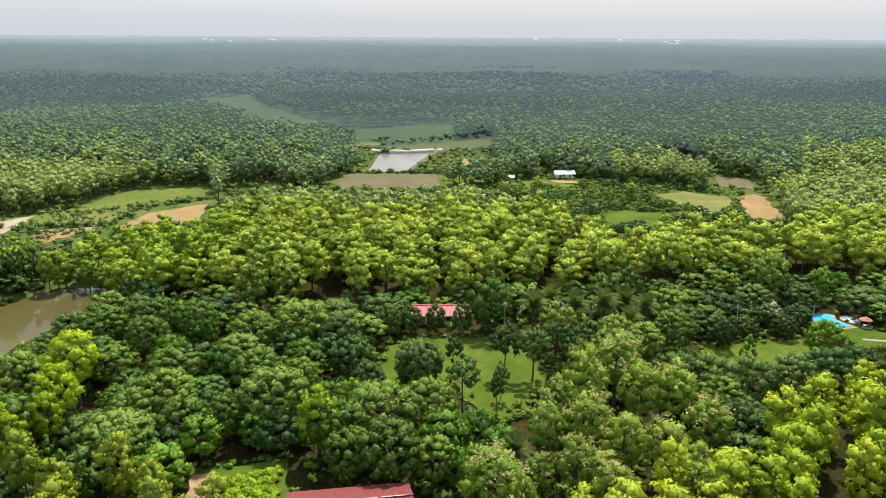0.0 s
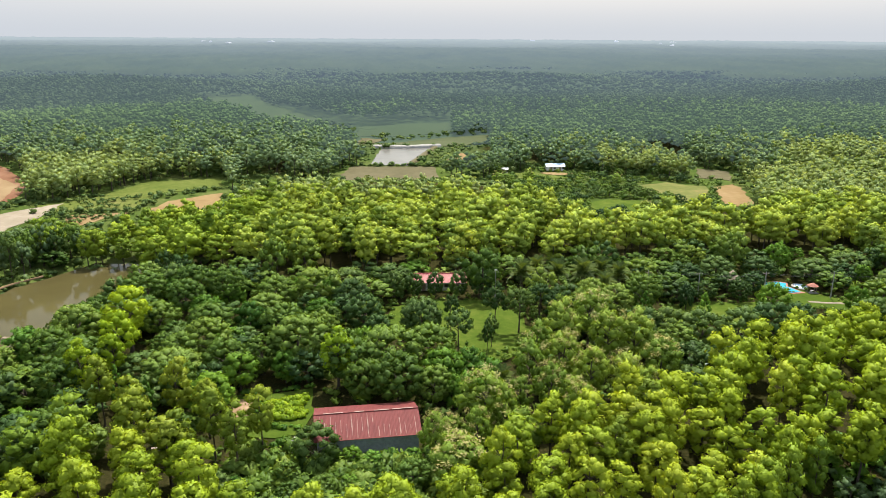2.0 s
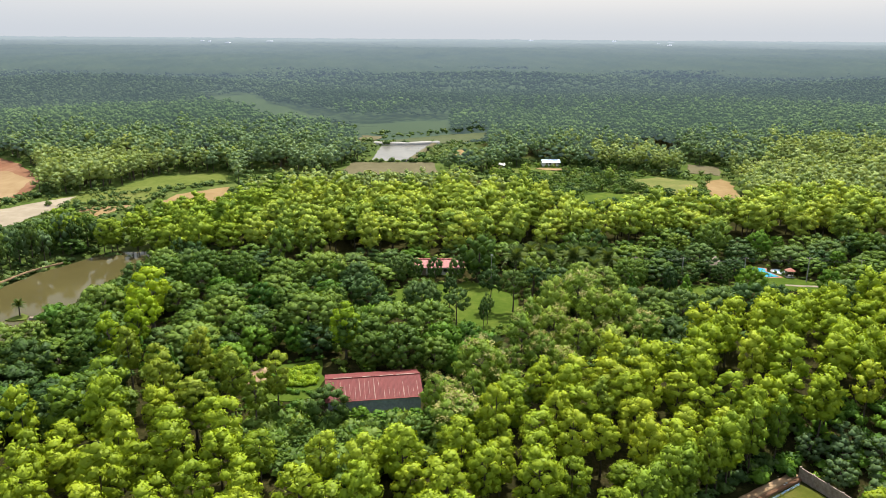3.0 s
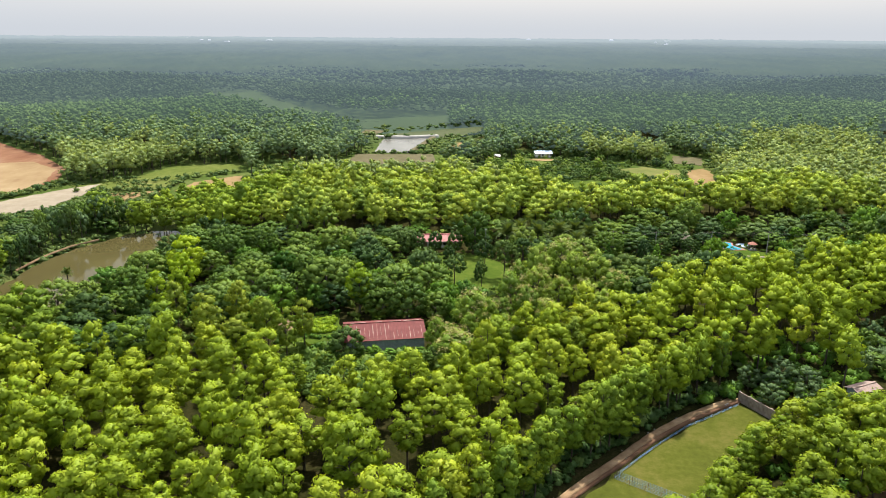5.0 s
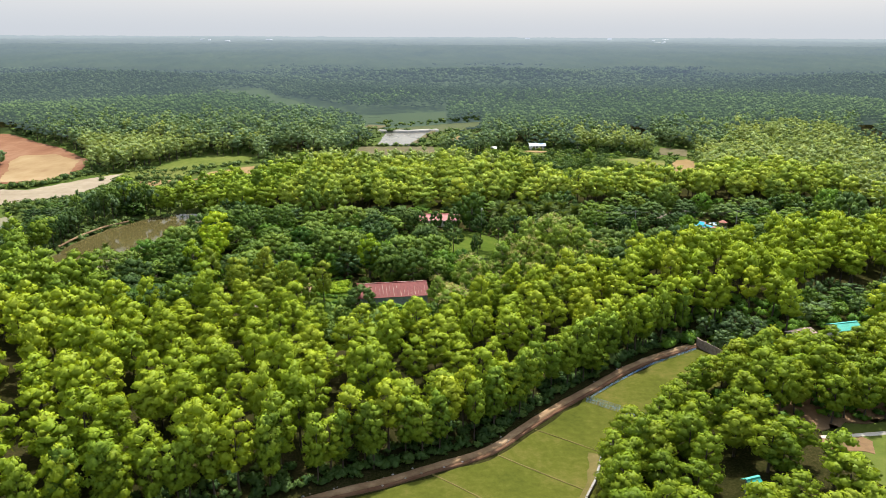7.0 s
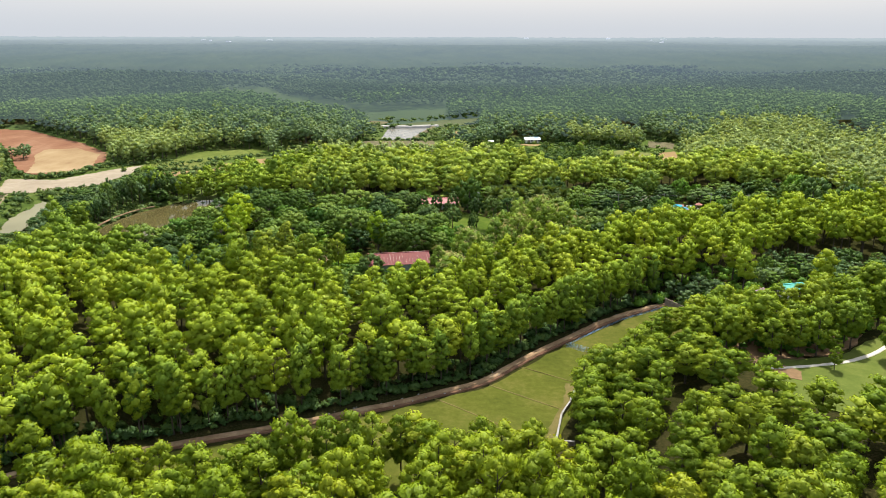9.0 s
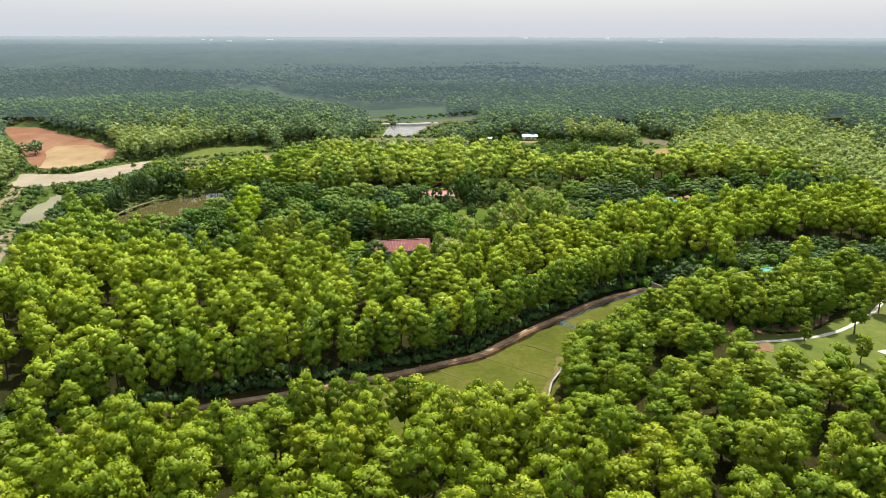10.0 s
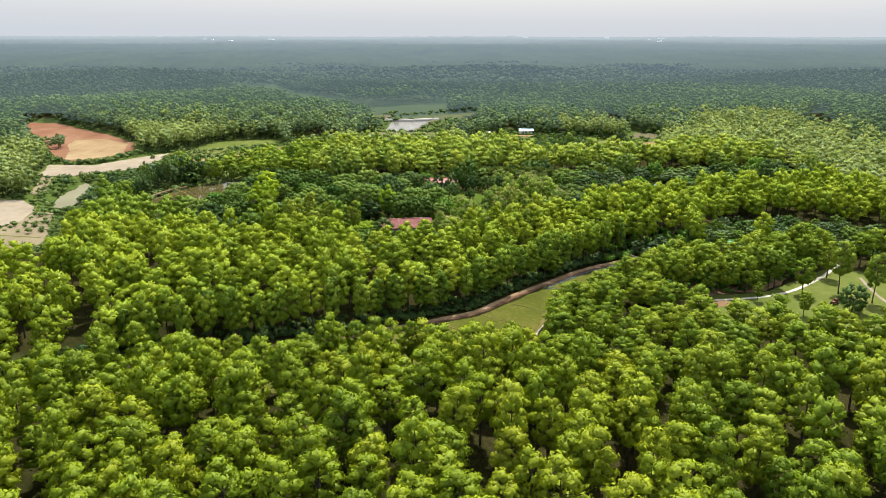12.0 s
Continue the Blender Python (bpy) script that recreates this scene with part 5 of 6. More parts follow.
# sal trees close the gaps between garden and wood
for i, (x, y) in enumerate([(31, 79), (35, 85.5), (26.5, 73.5), (108, 112), (113.5, 119), (103, 118.5), (118, 113)]):
    grow_grove(x, y, 0.98 + 0.1 * math.sin(i * 2.1), 0.9 + 0.08 * math.sin(i * 1.3), i)
# young trees lean over the field's east edge
for i, (x, y) in enumerate([(66, 54), (62, 51.5), (58.5, 48.5), (54.5, 46), (51.5, 42), (47.8, 38.8), (44.5, 35), (41.8, 31), (39, 27), (33.2, 25.6), (30.4, 20.2), (27.8, 14.2), (26.4, 9), (25.6, 4)]):
    grow_young(x, y, 0.95 + 0.1 * math.sin(i * 2.4), 0.72 + 0.06 * math.sin(i * 1.9), i)
for i, (x, y, r) in enumerate([(84, 322, 3.2), (81.5, 262, 3.0), (43, 333, 3.6), (27, 322, 3.6)]):
    grow_bloom(x, y, r / R0, 0.62, i)

# ---------------------------------------------------------------- palms
def frond_mesh(rng, length, droop):
    n = 12
    t = np.linspace(0, 1, n)
    spine = np.stack([length * t * (1 - 0.25 * t * droop), np.zeros(n), length * (0.75 * t - (0.55 + 0.6 * droop) * t * t)], 1)
    parts = [tube(spine, 0.05 * (1 - 0.8 * t), 4)]
    for i in range(1, n):
        for side in (-1, 1):
            b, w = spine[i], 0.95 * math.sin(math.pi * (0.12 + 0.8 * t[i])) + 0.15
            e = b + np.array([0.45 * w, side * w, -0.35 * w])
            d = np.array([0.16, 0, 0])
            parts.append((np.array([b - d, b + d, e + 0.3 * d, e - 0.1 * d]), np.array([[0, 1, 2, 3]])))
    return mesh_np("frond", *join(parts))


fronds = [frond_mesh(rng, 3.6, d) for d in (0.2, 0.6, 1.0)]
palm_stem = mesh_np("trunk", *tube([(0, 0, -0.3), (0.1, 0, 1.5), (0.05, 0.1, 3.2), (0, 0.05, 4.6)], [0.36, 0.28, 0.26, 0.3], 8), smooth=True)
for me in fronds:
    me.materials.append(LEAF_PALM)
palm_stem.materials.append(BARK)


def palm(x, y, s, i, label="grey-green date palm with arching fronds"):
    ob = thing("palm_tree", pose(x, y, float(height(x, y)), rz=i * 77) @ Matrix.Scale(s, 4), label, "palm", "palms")
    child("trunk", palm_stem, None, ob)
    for k in range(20):
        f = child("frond", fronds[(k // 7) % 3], None, ob)
        tier = k // 7
        f.matrix_local = pose(0, 0, 4.5, 0, (-58, -32, -4)[tier] + 4 * math.sin(k * 3.1 + i), k * 137.5)
    return ob


for i, (x, y, s) in enumerate([(21.2, 160, 1.35), (31, 161, 1.3), (37.5, 160, 1.4), (43, 163, 1.3), (47, 160, 1.25), (42, 154, 1.15), (11.5, 101, 1.0), (-86, 113, 1.0), (26, 166, 1.25)]):
    palm(x, y, s, i)
palm(-110.7, 143, 0.62, 3, "small palm on the pond's islet").location.z = -0.75


# ---------------------------------------------------------------- buildings
def sheet_mesh(w, length, thick=0.06):
    """A corrugated roofing sheet that runs down from its upper edge along -y."""
    bm = bmesh.new()
    n = 9
    xs = [w * (i / (n - 1) - 0.5) for i in range(n)]
    rows = []
    for y in (0.0, -length):
        for dz in (0.0, -thick):
            rows.append([bm.verts.new((x, y, dz + (0.02 if i % 2 else 0.0))) for i, x in enumerate(xs)])
    for i in range(n - 1):
        bm.faces.new((rows[0][i], rows[2][i], rows[2][i + 1], rows[0][i + 1]))
        bm.faces.new((rows[2][i], rows[3][i], rows[3][i + 1], rows[2][i + 1]))
    bmesh.ops.recalc_face_normals(bm, faces=bm.faces[:])
    me = bpy.data.meshes.new("roof_sheet")
    bm.to_mesh(me)
    bm.free()
    return me


def gabled(name, m, length, depth, eave, ridge, roof_mat, wall_mat, label, sheets=10, doors=2, over=0.5, patches=()):
    """A long house with a pitched sheet roof, walls, gables and openings."""
    ob = thing(name, m, label, "building")
    L, D = length - 2 * over, depth - 2 * over
    for s in (-1, 1):
        part("wall", box(L, 0.2, eave, (0, s * (D / 2 - 0.1), 0)), wall_mat, ob)
        bm = bmesh.new()
        prof = [(-D / 2 + 0.2, 0), (D / 2 - 0.2, 0), (D / 2 - 0.2, eave), (0, eave + (ridge - eave) * 0.93), (-D / 2 + 0.2, eave)]
        a = [bm.verts.new((s * L / 2, y, z)) for y, z in prof]
        b = [bm.verts.new((s * (L / 2 - 0.2), y, z)) for y, z in prof]
        bm.faces.new(a)
        bm.faces.new(b[::-1])
        for i in range(5):
            bm.faces.new((a[i], b[i], b[(i + 1) % 5], a[(i + 1) % 5]))
        bmesh.ops.recalc_face_normals(bm, faces=bm.faces[:])
        part("gable_wall", bm, wall_mat, ob)
    slope = math.atan2(ridge - eave, depth / 2)
    run = math.hypot(ridge - eave, depth / 2)
    me = sheet_mesh(length / sheets + 0.03, run)
    me.materials.append(roof_mat)
    for s in (0, 1):
        for i in range(sheets):
            o = child("roof_sheet", me, None, ob)
            o.matrix_local = pose(0, 0, ridge, 0, 0, 180 * s) @ pose((i + 0.5) * length / sheets - length / 2, 0, 0.004 * (i % 2), math.degrees(slope), 0, 0)
    part("ridge_cap", box(length + 0.1, 0.5, 0.1, (0, 0, ridge - 0.02), 0.03), patches[0] if patches else roof_mat, ob)
    for i in range(doors):
        x = (i + 0.5) / doors * L - L / 2
        d = part("door", box(1.1, 0.1, 2.05, (x, -D / 2 - 0.04, 0)), WOOD, ob)
        part("door_frame", box(1.3, 0.06, 0.12, (x, -D / 2 - 0.03, 2.06)), WALL_PALE, d)
        w = part("window", box(1.2, 0.08, 1.0, (x + L / doors * 0.38, -D / 2 - 0.03, 1.0)), DARK, ob)
        part("window_frame", box(1.4, 0.06, 0.1, (x + L / doors * 0.38, -D / 2 - 0.03, 2.0)), WALL_PALE, w)
    return ob


shed = gabled("shed", pose(-12.8, 87.6, HIGH + 0.1, rz=9), 17.8, 11.6, 3.7, 5.6, ROOF_RED, WALL_GREY, "long shed with a weathered red sheet roof and grey walls", 20, 0, 0.5, (ROOF_RED,))
rngb = np.random.default_rng(4)
sl = math.atan2(1.9, 5.8)
for i in range(46):   # pale worn seams where the paint is gone
    x = rngb.uniform(-8.6, 8.6)
    x = round(x / 0.89) * 0.89
    y0, ln = rngb.uniform(-4.6, -0.3), rngb.uniform(0.6, 3.2)
    y1 = max(y0 - ln, -5.6)
    o = part("worn_seam", box(0.045, abs(y1 - y0), 0.02), RUST, shed, "bare pale streak in the red paint")
    o.matrix_local = pose(x + 0.003 * i, 0, 5.6 + 0.045, math.degrees(sl)) @ Matrix.Translation((0, 0.5 * (y0 + y1) / math.cos(sl), 0))
for x, ln in ((-5.6, 3.4), (-1.2, 1.6), (2.6, 2.6), (6.2, 3.6)):
    part("ridge_streak", box(ln, 0.22, 0.02, (x, -0.12, 5.69)), RUST, shed, "pale worn paint along the ridge")
house = gabled("red_house", pose(-0.4, 167.5, HIGH + 0.1, rz=2), 14.5, 7.0, 2.4, 4.0, ROOF_PINK, WALL_PALE, "low house with a faded red roof behind trees", 12, 3)
gabled("teal_shed", pose(92.6, 66, HIGH, rz=14), 6.8, 4.6, 2.6, 3.6, ROOF_TEAL, WALL_PALE, "shed with a bright teal sheet roof", 9, 2)
gabled("teal_hut", pose(46.7, 6.0, HIGH, rz=20), 2.6, 2.0, 2.2, 2.8, ROOF_TEAL, WALL_GREY, "small hut with a teal sheet roof hidden in the wood", 5, 1)
gabled("tin_shed", pose(81.5, 63.5, HIGH, rz=24), 6.5, 3.6, 2.2, 2.8, RUST, WALL_GREY, "low shed with a pinkish grey tin roof", 8, 1)
gabled("white_house", pose(61.5, 371, 0.3, rz=4), 10.5, 6.5, 2.2, 3.6, ROOF_BLUE, WALL_PALE, "house with a pale blue sheet roof in the valley", 10, 2)
gabled("small_house", pose(33, 361, 0.3, rz=-8), 5, 3.5, 2.0, 3.0, ROOF_TIN, WALL_PALE, "small pale house in the valley", 6, 1)
gabled("kiosk", pose(41.5, 145, HIGH, rz=40), 3.4, 3.0, 2.4, 3.4, ROOF_PINK, WALL_PALE, "small garden kiosk with a red roof", 4, 1)
gabled("pump_house", pose(-24.8, 83.5, HIGH, rz=70), 2.2, 1.7, 1.9, 2.4, ROOF_TIN, WALL_PALE, "small hut with a bright tin roof beside the shed", 4, 1)
gabled("wood_hut", pose(-45, 80, HIGH, rz=15), 3.6, 2.8, 2.3, 3.2, THATCH, WOOD, "small brown wooden hut among trees", 4, 1)
gabled("white_roof_hut", pose(56.5, 114.5, HIGH, rz=-20), 3, 2.4, 2.2, 2.9, ROOF_TIN, WALL_PALE, "small hut with a white roof under trees", 4, 1)


def cone_roof(r, h, sides=14):
    bm = bmesh.new()
    bmesh.ops.create_cone(bm, cap_ends=True, segments=sides, radius1=r, radius2=r * 0.06, depth=h)
    bmesh.ops.bevel(bm, geom=[e for e in bm.edges if e.is_boundary], offset=0.05, segments=1, affect="EDGES")
    return bm


def pavilion(name, x, y, r, eave, roof_h, mat, label, posts=6):
    ob = thing(name, pose(x, y, HIGH + 0.15), label, "pavilion")
    part("floor_slab", box(r * 1.7, r * 1.7, 0.18, (0, 0, 0), 0.03), CONCRETE, ob)
    for i in range(posts):
        a = 2 * math.pi * i / posts
        part("post", box(0.16, 0.16, eave - 0.15, (0.8 * r * math.cos(a), 0.8 * r * math.sin(a), 0.17)), WOOD, ob)
    roof = part("roof", cone_roof(r, roof_h), mat, ob)
    roof.location = (0, 0, eave + roof_h / 2)


pavilion("thatched_hut", 81.3, 169.5, 2.4, 2.1, 2.5, THATCH, "round hut with a grey thatched roof")
pavilion("gazebo", 101.5, 164.5, 1.5, 1.9, 0.8, TILE_RED, "small gazebo with a red roof beside the pool", 4)

# swimming pool with its terracotta rim
patch("pool_rim", [(94 + (x - 94) * 1.22, 168 + (y - 168) * 1.16) for x, y in POOL], TILE_RED, "terracotta paving round the swimming pool", "paving", LAWN_Z + 0.05, 0.05, 2, to="")
patch("pool_water", POOL, WATER_POOL, "bright blue curved swimming pool", "swimming pool", LAWN_Z + 0.12, 0.05, 2, to="")
ring = [(100.5 + 1.7 * math.cos(a), 169.2 + 1.9 * math.sin(a)) for a in np.linspace(0, 6.28, 15)[:-1]]
patch("paddling_rim", [(100.5 + (x - 100.5) * 1.35, 169.2 + (y - 169.2) * 1.35) for x, y in ring], CONCRETE, "pale rim of the round paddling pool", "paving", LAWN_Z + 0.05, 0.02, 2, to="")
patch("paddling_pool", ring, ROOF_BLUE, "small round pale blue paddling pool", "swimming pool", LAWN_Z + 0.12, 0.02, 2, to="")
ribbon("pool_path", [(97, 157), (101, 155.5), (106, 156.5), (112, 153)], 1.1, SAND, "sandy path across the pool lawn", "path", LAWN_Z + 0.02, 0.06)


patch("seed_bed", [(-39.5, 101.5), (-36, 102.5), (-34.5, 96), (-38.5, 94.5)], DIRT, "bare brown bed in the kitchen garden", "seed bed", LAWN_Z + 0.08, 0.2, 1.5, to="")


# ---------------------------------------------------------------- poles and wires
def utility_pole(x, y, h, lamp=False):
    z = float(height(x, y))
    ob = thing("utility_pole", pose(x, y, z), "pale concrete utility pole beside the lawn", "pole", "poles along the garden")
    V, Q = tube([(0, 0, -0.4), (0, 0, h * 0.5), (0, 0, h)], [0.17, 0.14, 0.10], 8)
    child("shaft", mesh_np("shaft", V, Q, smooth=True), CONCRETE, ob)
    part("crossarm", box(1.6, 0.1, 0.1, (0, 0, h - 0.45), 0.02), WOOD, ob)
    for s in (-0.7, 0, 0.7):
        part("insulator", box(0.09, 0.09, 0.16, (s, 0, h - 0.35 if s else h), 0.02), WALL_PALE, ob)
    if lamp:
        part("lamp_head", box(0.7, 0.5, 0.35, (0, -0.3, h + 0.1), 0.06), WALL_PALE, ob, "white lamp head")
    return (x, y, z + h - 0.2)


tops = [utility_pole(54.9, 160, 7.5), utility_pole(68.2, 159, 7.5), utility_pole(86, 159.5, 7.5), utility_pole(104.3, 160, 7.5), utility_pole(118, 158, 7.5)]
utility_pole(14.2, 157.4, 8.2, True)
for (ax, ay, az), (bx2, by2, bz) in zip(tops, tops[1:]):
    for off in (-0.6, 0.6):
        t = np.linspace(0, 1, 9)
        V, Q = tube(np.stack([ax + (bx2 - ax) * t, ay + off + (by2 - ay) * t, az + (bz - az) * t - 0.9 * np.sin(np.pi * t)], 1), np.full(9, 0.025), 4)
        setting("wire", mesh_np("wire", V, Q), DARK, "thin dark overhead wire between poles", "wire")


# ---------------------------------------------------------------- the field's walls, nets and banks
def wall_run(name, a, b, h, thick, mat, label, posts=0, cap=None, z=0.1):
    length, ang = math.hypot(b[0] - a[0], b[1] - a[1]), math.degrees(math.atan2(b[1] - a[1], b[0] - a[0]))
    ob = thing(name, pose(a[0], a[1], z, rz=ang), label, "wall", kind="")
    n = max(1, posts)
    for i in range(n):
        part("panel", box(length / n - 0.02, thick, h, ((i + 0.5) * length / n, 0, -0.2)), mat, ob)
    for i in range(posts + 1 if posts else 0):
        part("pillar", box(0.3, thick + 0.12, h + 0.15, (i * length / n, 0, -0.2), 0.02), mat, ob)
    if cap:
        part("coping", box(length, thick + 0.12, 0.12, (length / 2, 0, h - 0.2), 0.02), cap, ob, "pale coping")
    return ob


wall_run("boundary_wall", (60.4, 69.4), (66, 57.5), 2.3, 0.2, WALL_BRICK, "weathered grey-brown boundary wall at the field's end", 5)
for a, b in zip(LOW_WALL, LOW_WALL[1:]):
    wall_run("low_wall", a, b, 0.9, 0.25, WALL_BRICK, "low wall with a pale coping at the field's edge", 2, CONCRETE)
wall_run("low_wall", LOW_WALL[0], (23.1, -0.6), 0.9, 0.25, WALL_BRICK, "low return wall with a pale coping", 1, CONCRETE)


def net_fence(a, b, h=0.55, z=0.1, step=2.4):
    length, ang = math.hypot(b[0] - a[0], b[1] - a[1]), math.degrees(math.atan2(b[1] - a[1], b[0] - a[0]))
    ob = thing("net_fence", pose(a[0], a[1], z, rz=ang), "low blue net fence on thin posts along the field", "fence", "blue net fences")
    n = max(1, int(length / step))
    bars = bmesh.new()
    for i in range(int(length / 0.45)):
        box(0.025, 0.025, h - 0.1, (i * 0.45, 0, 0.05), bm=bars)
    for k in range(4):
        box(length, 0.02, 0.025, (length / 2, 0, 0.1 + k * (h - 0.15) / 3), bm=bars)
    part("net", bars, BLUE_NET, ob)
    for i in range(n + 1):
        part("post", box(0.08, 0.08, h + 0.1, (i * length / n, 0, -0.1)), WOOD, ob)


for a, b in (((29.5, 43.2), (40.5, 34.8)), ((28.8, 42.2), (39.5, 34)), ((30, 43.6), (38, 51.5)), ((38, 51.5), (46, 58.6)), ((46, 58.6), (59.5, 67.4))):
    net_fence(a, b, 0.9 if b[1] < 40 else 0.55)
for i, line in enumerate(([(17.2, 31.4), (21.5, 28.4), (27.2, 24.2)], [(9.5, 22.8), (15.5, 18), (23, 12.4)], [(-2, 17), (4, 12), (12, 5)])):
    ribbon("field_bank", line, 0.25, DRY, "narrow dry-grass bank across the field", "bank", 0.1, 0.08, i)
ribbon("pond_walk", [(-131, 152), (-130.3, 166), (-127, 179), (-121, 187)], 0.35, DIRT, "brown narrow walkway on the pond's bank", "path", 0.2, 0.1)
patch("islet", [(-113, 140), (-111, 144.6), (-108.6, 143), (-107.5, 140.5), (-110, 139.4)], ROUGH, "small grassy islet in the pond", "islet", -0.55, 0.2, 1.5, to="")
jet = thing("jetty", pose(-104.4, 141.2, -0.35), "small plank jetty to the islet", "jetty")
for i in range(14):
    part("plank", box(0.36, 1.1, 0.07, (-2.7 + i * 0.4, 0, 0)), WOOD, jet)
for s in (-1, 1):
    for x in (-2.5, 0, 2.5):
        part("pile", box(0.14, 0.14, 1.8, (x, s * 0.5, -1.6)), WOOD, jet)
# concrete dyke of the fish pond
ribbon("tank_dyke", [(-44, 449), (-22, 447), (-1, 455)], 4.5, CONCRETE, "pale dyke behind the fish pond", "dyke", 0.3, 1.6)
ribbon("tank_bank", [(-4, 452), (-11, 418), (-18, 384)], 3.0, BROWN, "bare earth bank of the fish pond", "dyke", 0.3, 0.8)
patch("rubble_yard", [(52, 362), (58, 364), (69, 361), (68, 356), (55, 357)], ORANGE, "bare orange yard in the valley", "yard", 0.3, 0.6, 2)
patch("yard_west", [(-56, 462), (-46, 466), (-40, 486), (-56, 492)], BROWN, "bare yard beside the fish pond", "yard", 0.3, 0.8, 3)
patch("ochre_bank", [(4, 400), (12, 425), (26, 432), (22, 402)], ORANGE, "bare ochre slope by the fish pond", "yard", 0.4, 0.8, 3)
cart = thing("red_cart", pose(99.8, 19.1, HIGH + 0.2, rz=20) @ Matrix.Scale(0.72, 4), "small red farm cart on the meadow", "cart")
part("body", box(2.2, 1.3, 0.7, (0, 0, 0.5), 0.08), CART_RED, cart)
part("cab", box(0.9, 1.2, 0.8, (0.6, 0, 1.2), 0.1), CART_RED, cart)
for x in (-0.8, 0.8):
    for s in (-1, 1):
        bm = bmesh.new()
        bmesh.ops.create_cone(bm, cap_ends=True, segments=12, radius1=0.42, radius2=0.42, depth=0.25)
        w = part("wheel", bm, DARK, cart)
        w.matrix_local = pose(x, s * 0.7, 0.42, 90, 0, 0)
patch("white_sheet", [(96.6 + 1.5 * math.cos(a) * (1 + 0.25 * math.sin(3 * a)), 16.6 + 1.2 * math.sin(a)) for a in np.linspace(0, 6.28, 13)[:-1]], PALE, "crumpled white sheet lying on the meadow", "sheet", HIGH + 0.3, 0.12, 0.6, to="")


# ---------------------------------------------------------------- shrubs and undergrowth
rng = np.random.default_rng(33)
low_bush = [crown(rng, 0.8, 0.6, 0.6, 3, 7, 0.45, 0.75, 0.0, 0, (0.6, 1.0), 0) for _ in range(5)]
bush = [crown(rng, 0.8, 0.6, 0.6, 4, 10, 0.36, 0.7, 0.0, 0, (0.6, 1.0), 0) for _ in range(5)]


def shrubs(name, x, y, lo, hi, mat, label, kinds=bush):
    n = len(x)
    s = rng.uniform(lo, hi, (n, 1)) * np.ones((1, 2))
    s[:, 1] *= rng.uniform(0.7, 1.2, n)
    setting(name, planted(name, kinds, x, y, height(x, y), s, rng.uniform(0, 6.28, n), rng.integers(0, 5, n)), mat, label, "shrubs", "stuff")


def along(line, step, spread):
    out = []
    for (ax, ay), (bx2, by2) in zip(line, line[1:]):
        n = max(1, int(math.hypot(bx2 - ax, by2 - ay) / step))
        out += [(ax + (bx2 - ax) * (i + rng.random()) / n + rng.normal(0, spread), ay + (by2 - ay) * (i + rng.random()) / n + rng.normal(0, spread)) for i in range(n)]
    return np.array(out)


# undergrowth at the edge of the wood above the road, its shade painted by a dark leaf
p = np.concatenate([along([(x - 1.6, y + 3.2) for x, y in ROAD], 0.8, 0.5), along([(x - 2.6, y + 5.5) for x, y in ROAD], 0.6, 1.4)])
p = p[line_dist(p[:, 0], p[:, 1], ROAD) > 2.1]
shrubs("undergrowth", p[:, 0], p[:, 1], 0.55, 1.3, LEAF_DARK, "undergrowth at the foot of the wood, dark leaf for shade")
for i in range(34):
    k = 3 + int(rng.integers(0, len(ROAD) - 4))
    t, off = rng.random(), rng.choice([-1.0, 1.0]) * rng.uniform(0.8, 1.2)
    (ax, ay), (bx2, by2) = ROAD[k], ROAD[k + 1]
    ob = thing("stone", pose(ax + (bx2 - ax) * t - 0.5 * off, ay + (by2 - ay) * t + 0.87 * off, 0.42, rz=rng.uniform(0, 360)), "pale tan stone on the road's edge", "stone", "stones along the road")
    s = rng.uniform(0.1, 0.24)
    V, Q = boughs(np.zeros((1, 3)), [s], rng, 0.6, 0.15)
    child("rock", mesh_np("rock", V, Q, True), CONCRETE if i % 3 else SAND, ob)
ux, uy = scatter((54, 112, 26, 90), 3.3, rng)
ok = (line_dist(ux, uy, PATH_R) > 4) & (seg_dist(ux, uy, FIELD) > 2) & (seg_dist(ux, uy, ROOF_YARD) > 1) & (seg_dist(ux, uy, SHED_YARD) > 1) & (seg_dist(ux, uy, MEADOW_R) > 1)
shrubs("bushes", ux[ok], uy[ok], 0.7, 1.7, LEAF_FRESH, "low green bushes between the young trees")
# scrub on the low land that is neither field nor wood
sx, sy = scatter((-330, 190, 60, 560), 7.0, rng)
low = height(sx, sy) < 3.6
bare = np.minimum.reduce([seg_dist(sx, sy, c) for c, t, r in CLEARINGS if c is not NORTH_LAND and c is not VALLEY_EAST])
ok = low & (bare > 1.6) & (near_depth(sx, sy) < 1e8) & (line_dist(sx, sy, ROAD) > 3)
shrubs("scrub", sx[ok], sy[ok], 0.8, 2.3, SHRUB, "dull green scrub between the fields", low_bush)
# thicker scrub round the western ponds and sand plots
sx, sy = scatter((-250, -125, 105, 300), 3.8, rng)
bare = np.minimum.reduce([seg_dist(sx, sy, c) for c in (POND, POND_L, SAND_WEST, SAND_SOUTH, PIT_EDGE)])
ok = (height(sx, sy) < 4.5) & (bare > 1.2) & (rng.random(len(sx)) < 0.75)
shrubs("western_scrub", sx[ok], sy[ok], 0.5, 1.5, SHRUB, "dull green scrub between ponds and sand plots", low_bush)
for i, (x, y) in enumerate([(-249, 296), (-244, 302), (-252, 304), (-241, 311), (-258, 310), (-263, 302), (-238, 303)]):
    grow_west(x, y, 0.9 + 0.1 * (i % 3), 0.85, i)
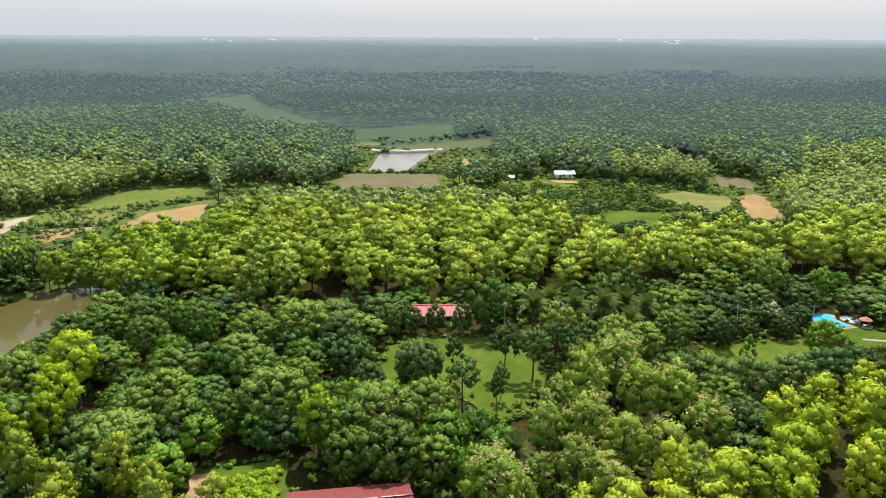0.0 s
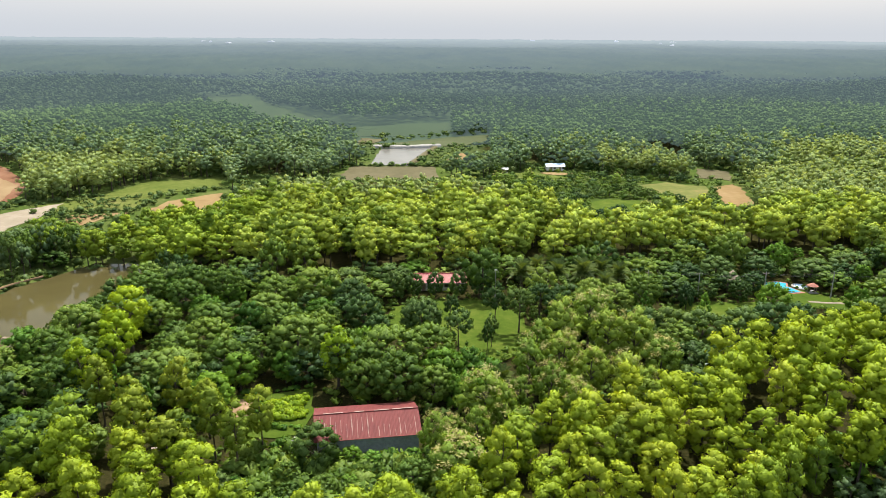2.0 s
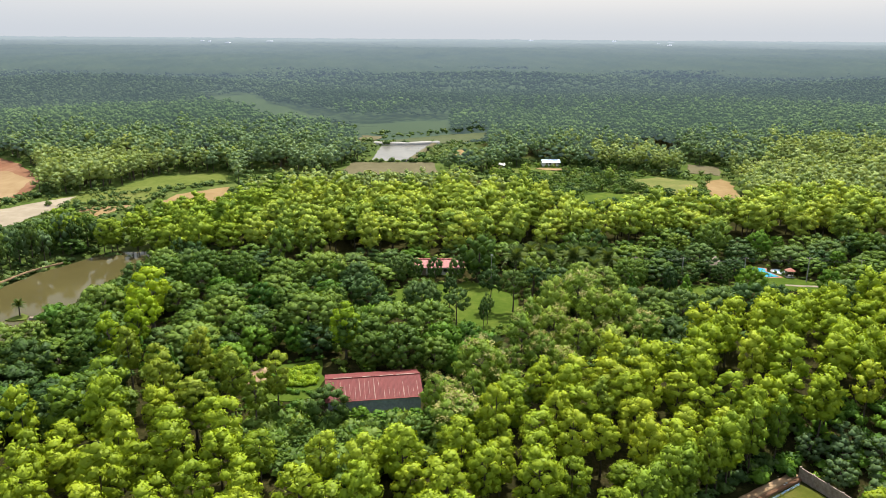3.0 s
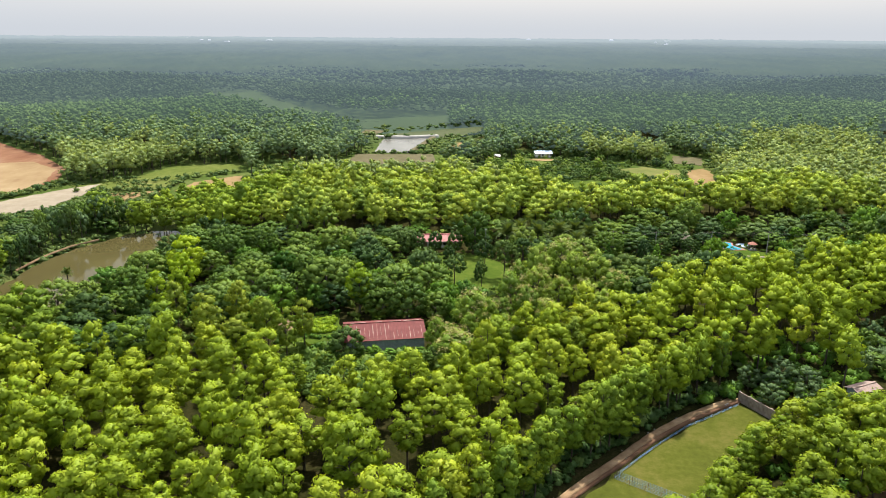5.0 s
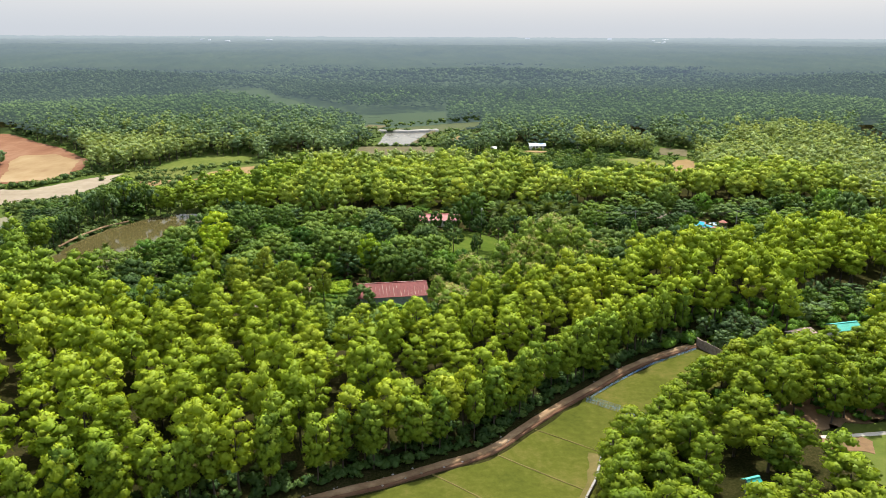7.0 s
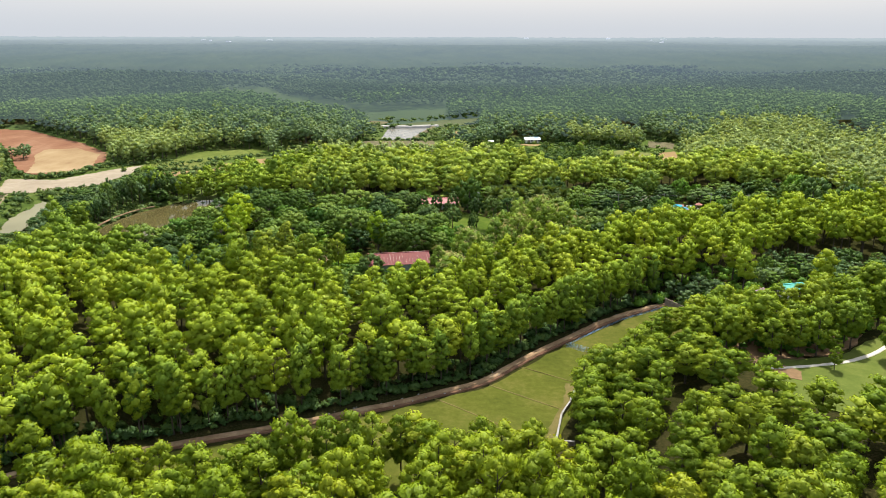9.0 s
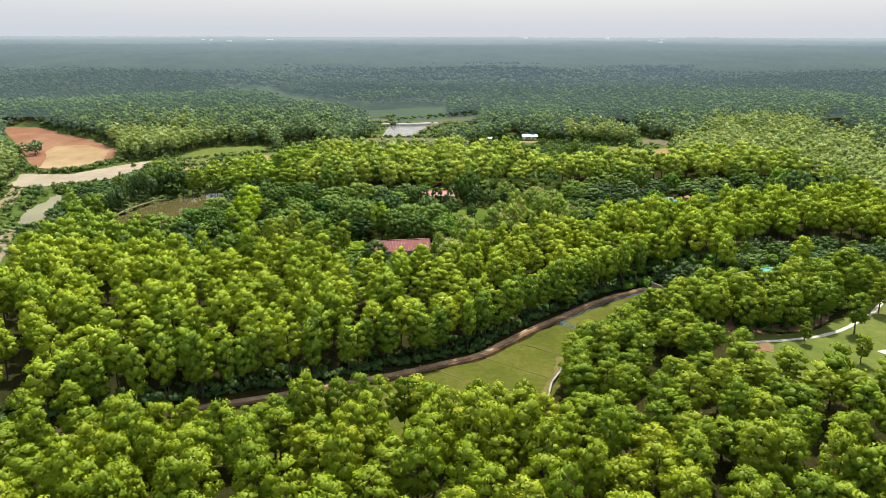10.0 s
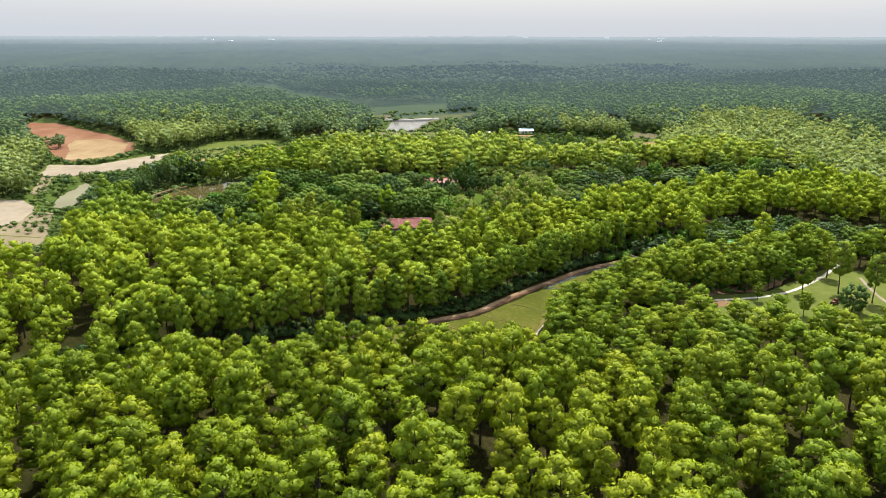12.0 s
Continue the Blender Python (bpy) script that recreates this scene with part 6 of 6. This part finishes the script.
# bushes and rough growth round the valley's plots
vx, vy = scatter((25, 145, 255, 382), 3.6, rng)
bare = np.minimum.reduce([seg_dist(vx, vy, c) for c, t, r in CLEARINGS if c is not NORTH_LAND and c is not VALLEY_EAST])
ok = (seg_dist(vx, vy, VALLEY_EAST) < 0.1) & (bare > 1.0)
shrubs("valley_bushes", vx[ok], vy[ok], 0.6, 1.5, LEAF_FINE, "low green bushes round the valley plots", low_bush)
p = np.concatenate([along([(-208, 246), (-190, 252), (-184, 276), (-181, 300)], 1.5, 1.3), along([(-165, 268), (-128, 270), (-127, 300), (-104, 318)], 2.2, 0.8), along([(-53, 382), (-2, 381)], 2.0, 1.0),
                    along([(-131, 150), (-131, 166), (-126, 180), (-119, 201), (-92, 196)], 1.6, 1.2), along([(-141, 150), (-150, 142), (-140, 130)], 1.2, 3.0)])
shrubs("hedgerow", p[:, 0], p[:, 1], 0.8, 1.7, SHRUB, "ragged hedgerow along the field edges")
p = np.concatenate([along([(-39, 103.5), (-25.5, 107)], 1.0, 0.3), along([(-34, 100), (-33.5, 92), (-25, 91)], 1.0, 0.4), along([(-38, 90), (-33, 83.5), (-25, 87)], 1.2, 0.8)])
shrubs("kitchen_garden_shrubs", p[:, 0], p[:, 1], 0.4, 0.9, LEAF_FRESH, "low green bushes round the kitchen garden")
vx, vy = scatter((-35, -24, 92, 104), 0.9, rng)
ok = seg_dist(vx, vy, [(-34, 100.5), (-26, 103.5), (-25, 95), (-32, 93)]) < 0.1
shrubs("vegetable_rows", vx[ok], vy[ok], 0.5, 0.8, LEAF_YELLOW, "bright yellow-green vegetable rows")
# low bushes break the lawns' edges
p = np.concatenate([along(c + c[:1], 1.3, 0.7) for c in (LAWN_1, LAWN_2, LAWN_3)])
shrubs("lawn_edge_bushes", p[:, 0], p[:, 1], 0.3, 0.9, LEAF_FINE, "low green bushes along the lawn edges", low_bush)
# thicket between the shed and the wood
tx2, ty2 = scatter((-32, 6, 62, 82), 2.3, rng)
ok = (seg_dist(tx2, ty2, GARDEN) < 0.1) & (seg_dist(tx2, ty2, SHED) > 0.8)
shrubs("thicket", tx2[ok], ty2[ok], 1.0, 2.1, LEAF_FINE, "dense grey-green thicket before the shed")
# garden undergrowth
sx, sy = scatter((-128, 168, 58, 204), 4.3, rng)
ok = (seg_dist(sx, sy, GARDEN) < 0.1) & (np.minimum.reduce([seg_dist(sx, sy, c) for c, t, r in CLEARINGS]) > 1.2) & (seg_dist(sx, sy, SHED) > 1.5) & (near_depth(sx, sy) < 1e8)
shrubs("garden_shrubs", sx[ok], sy[ok], 0.6, 1.7, LEAF_FINE, "green shrubs under the garden trees", low_bush)
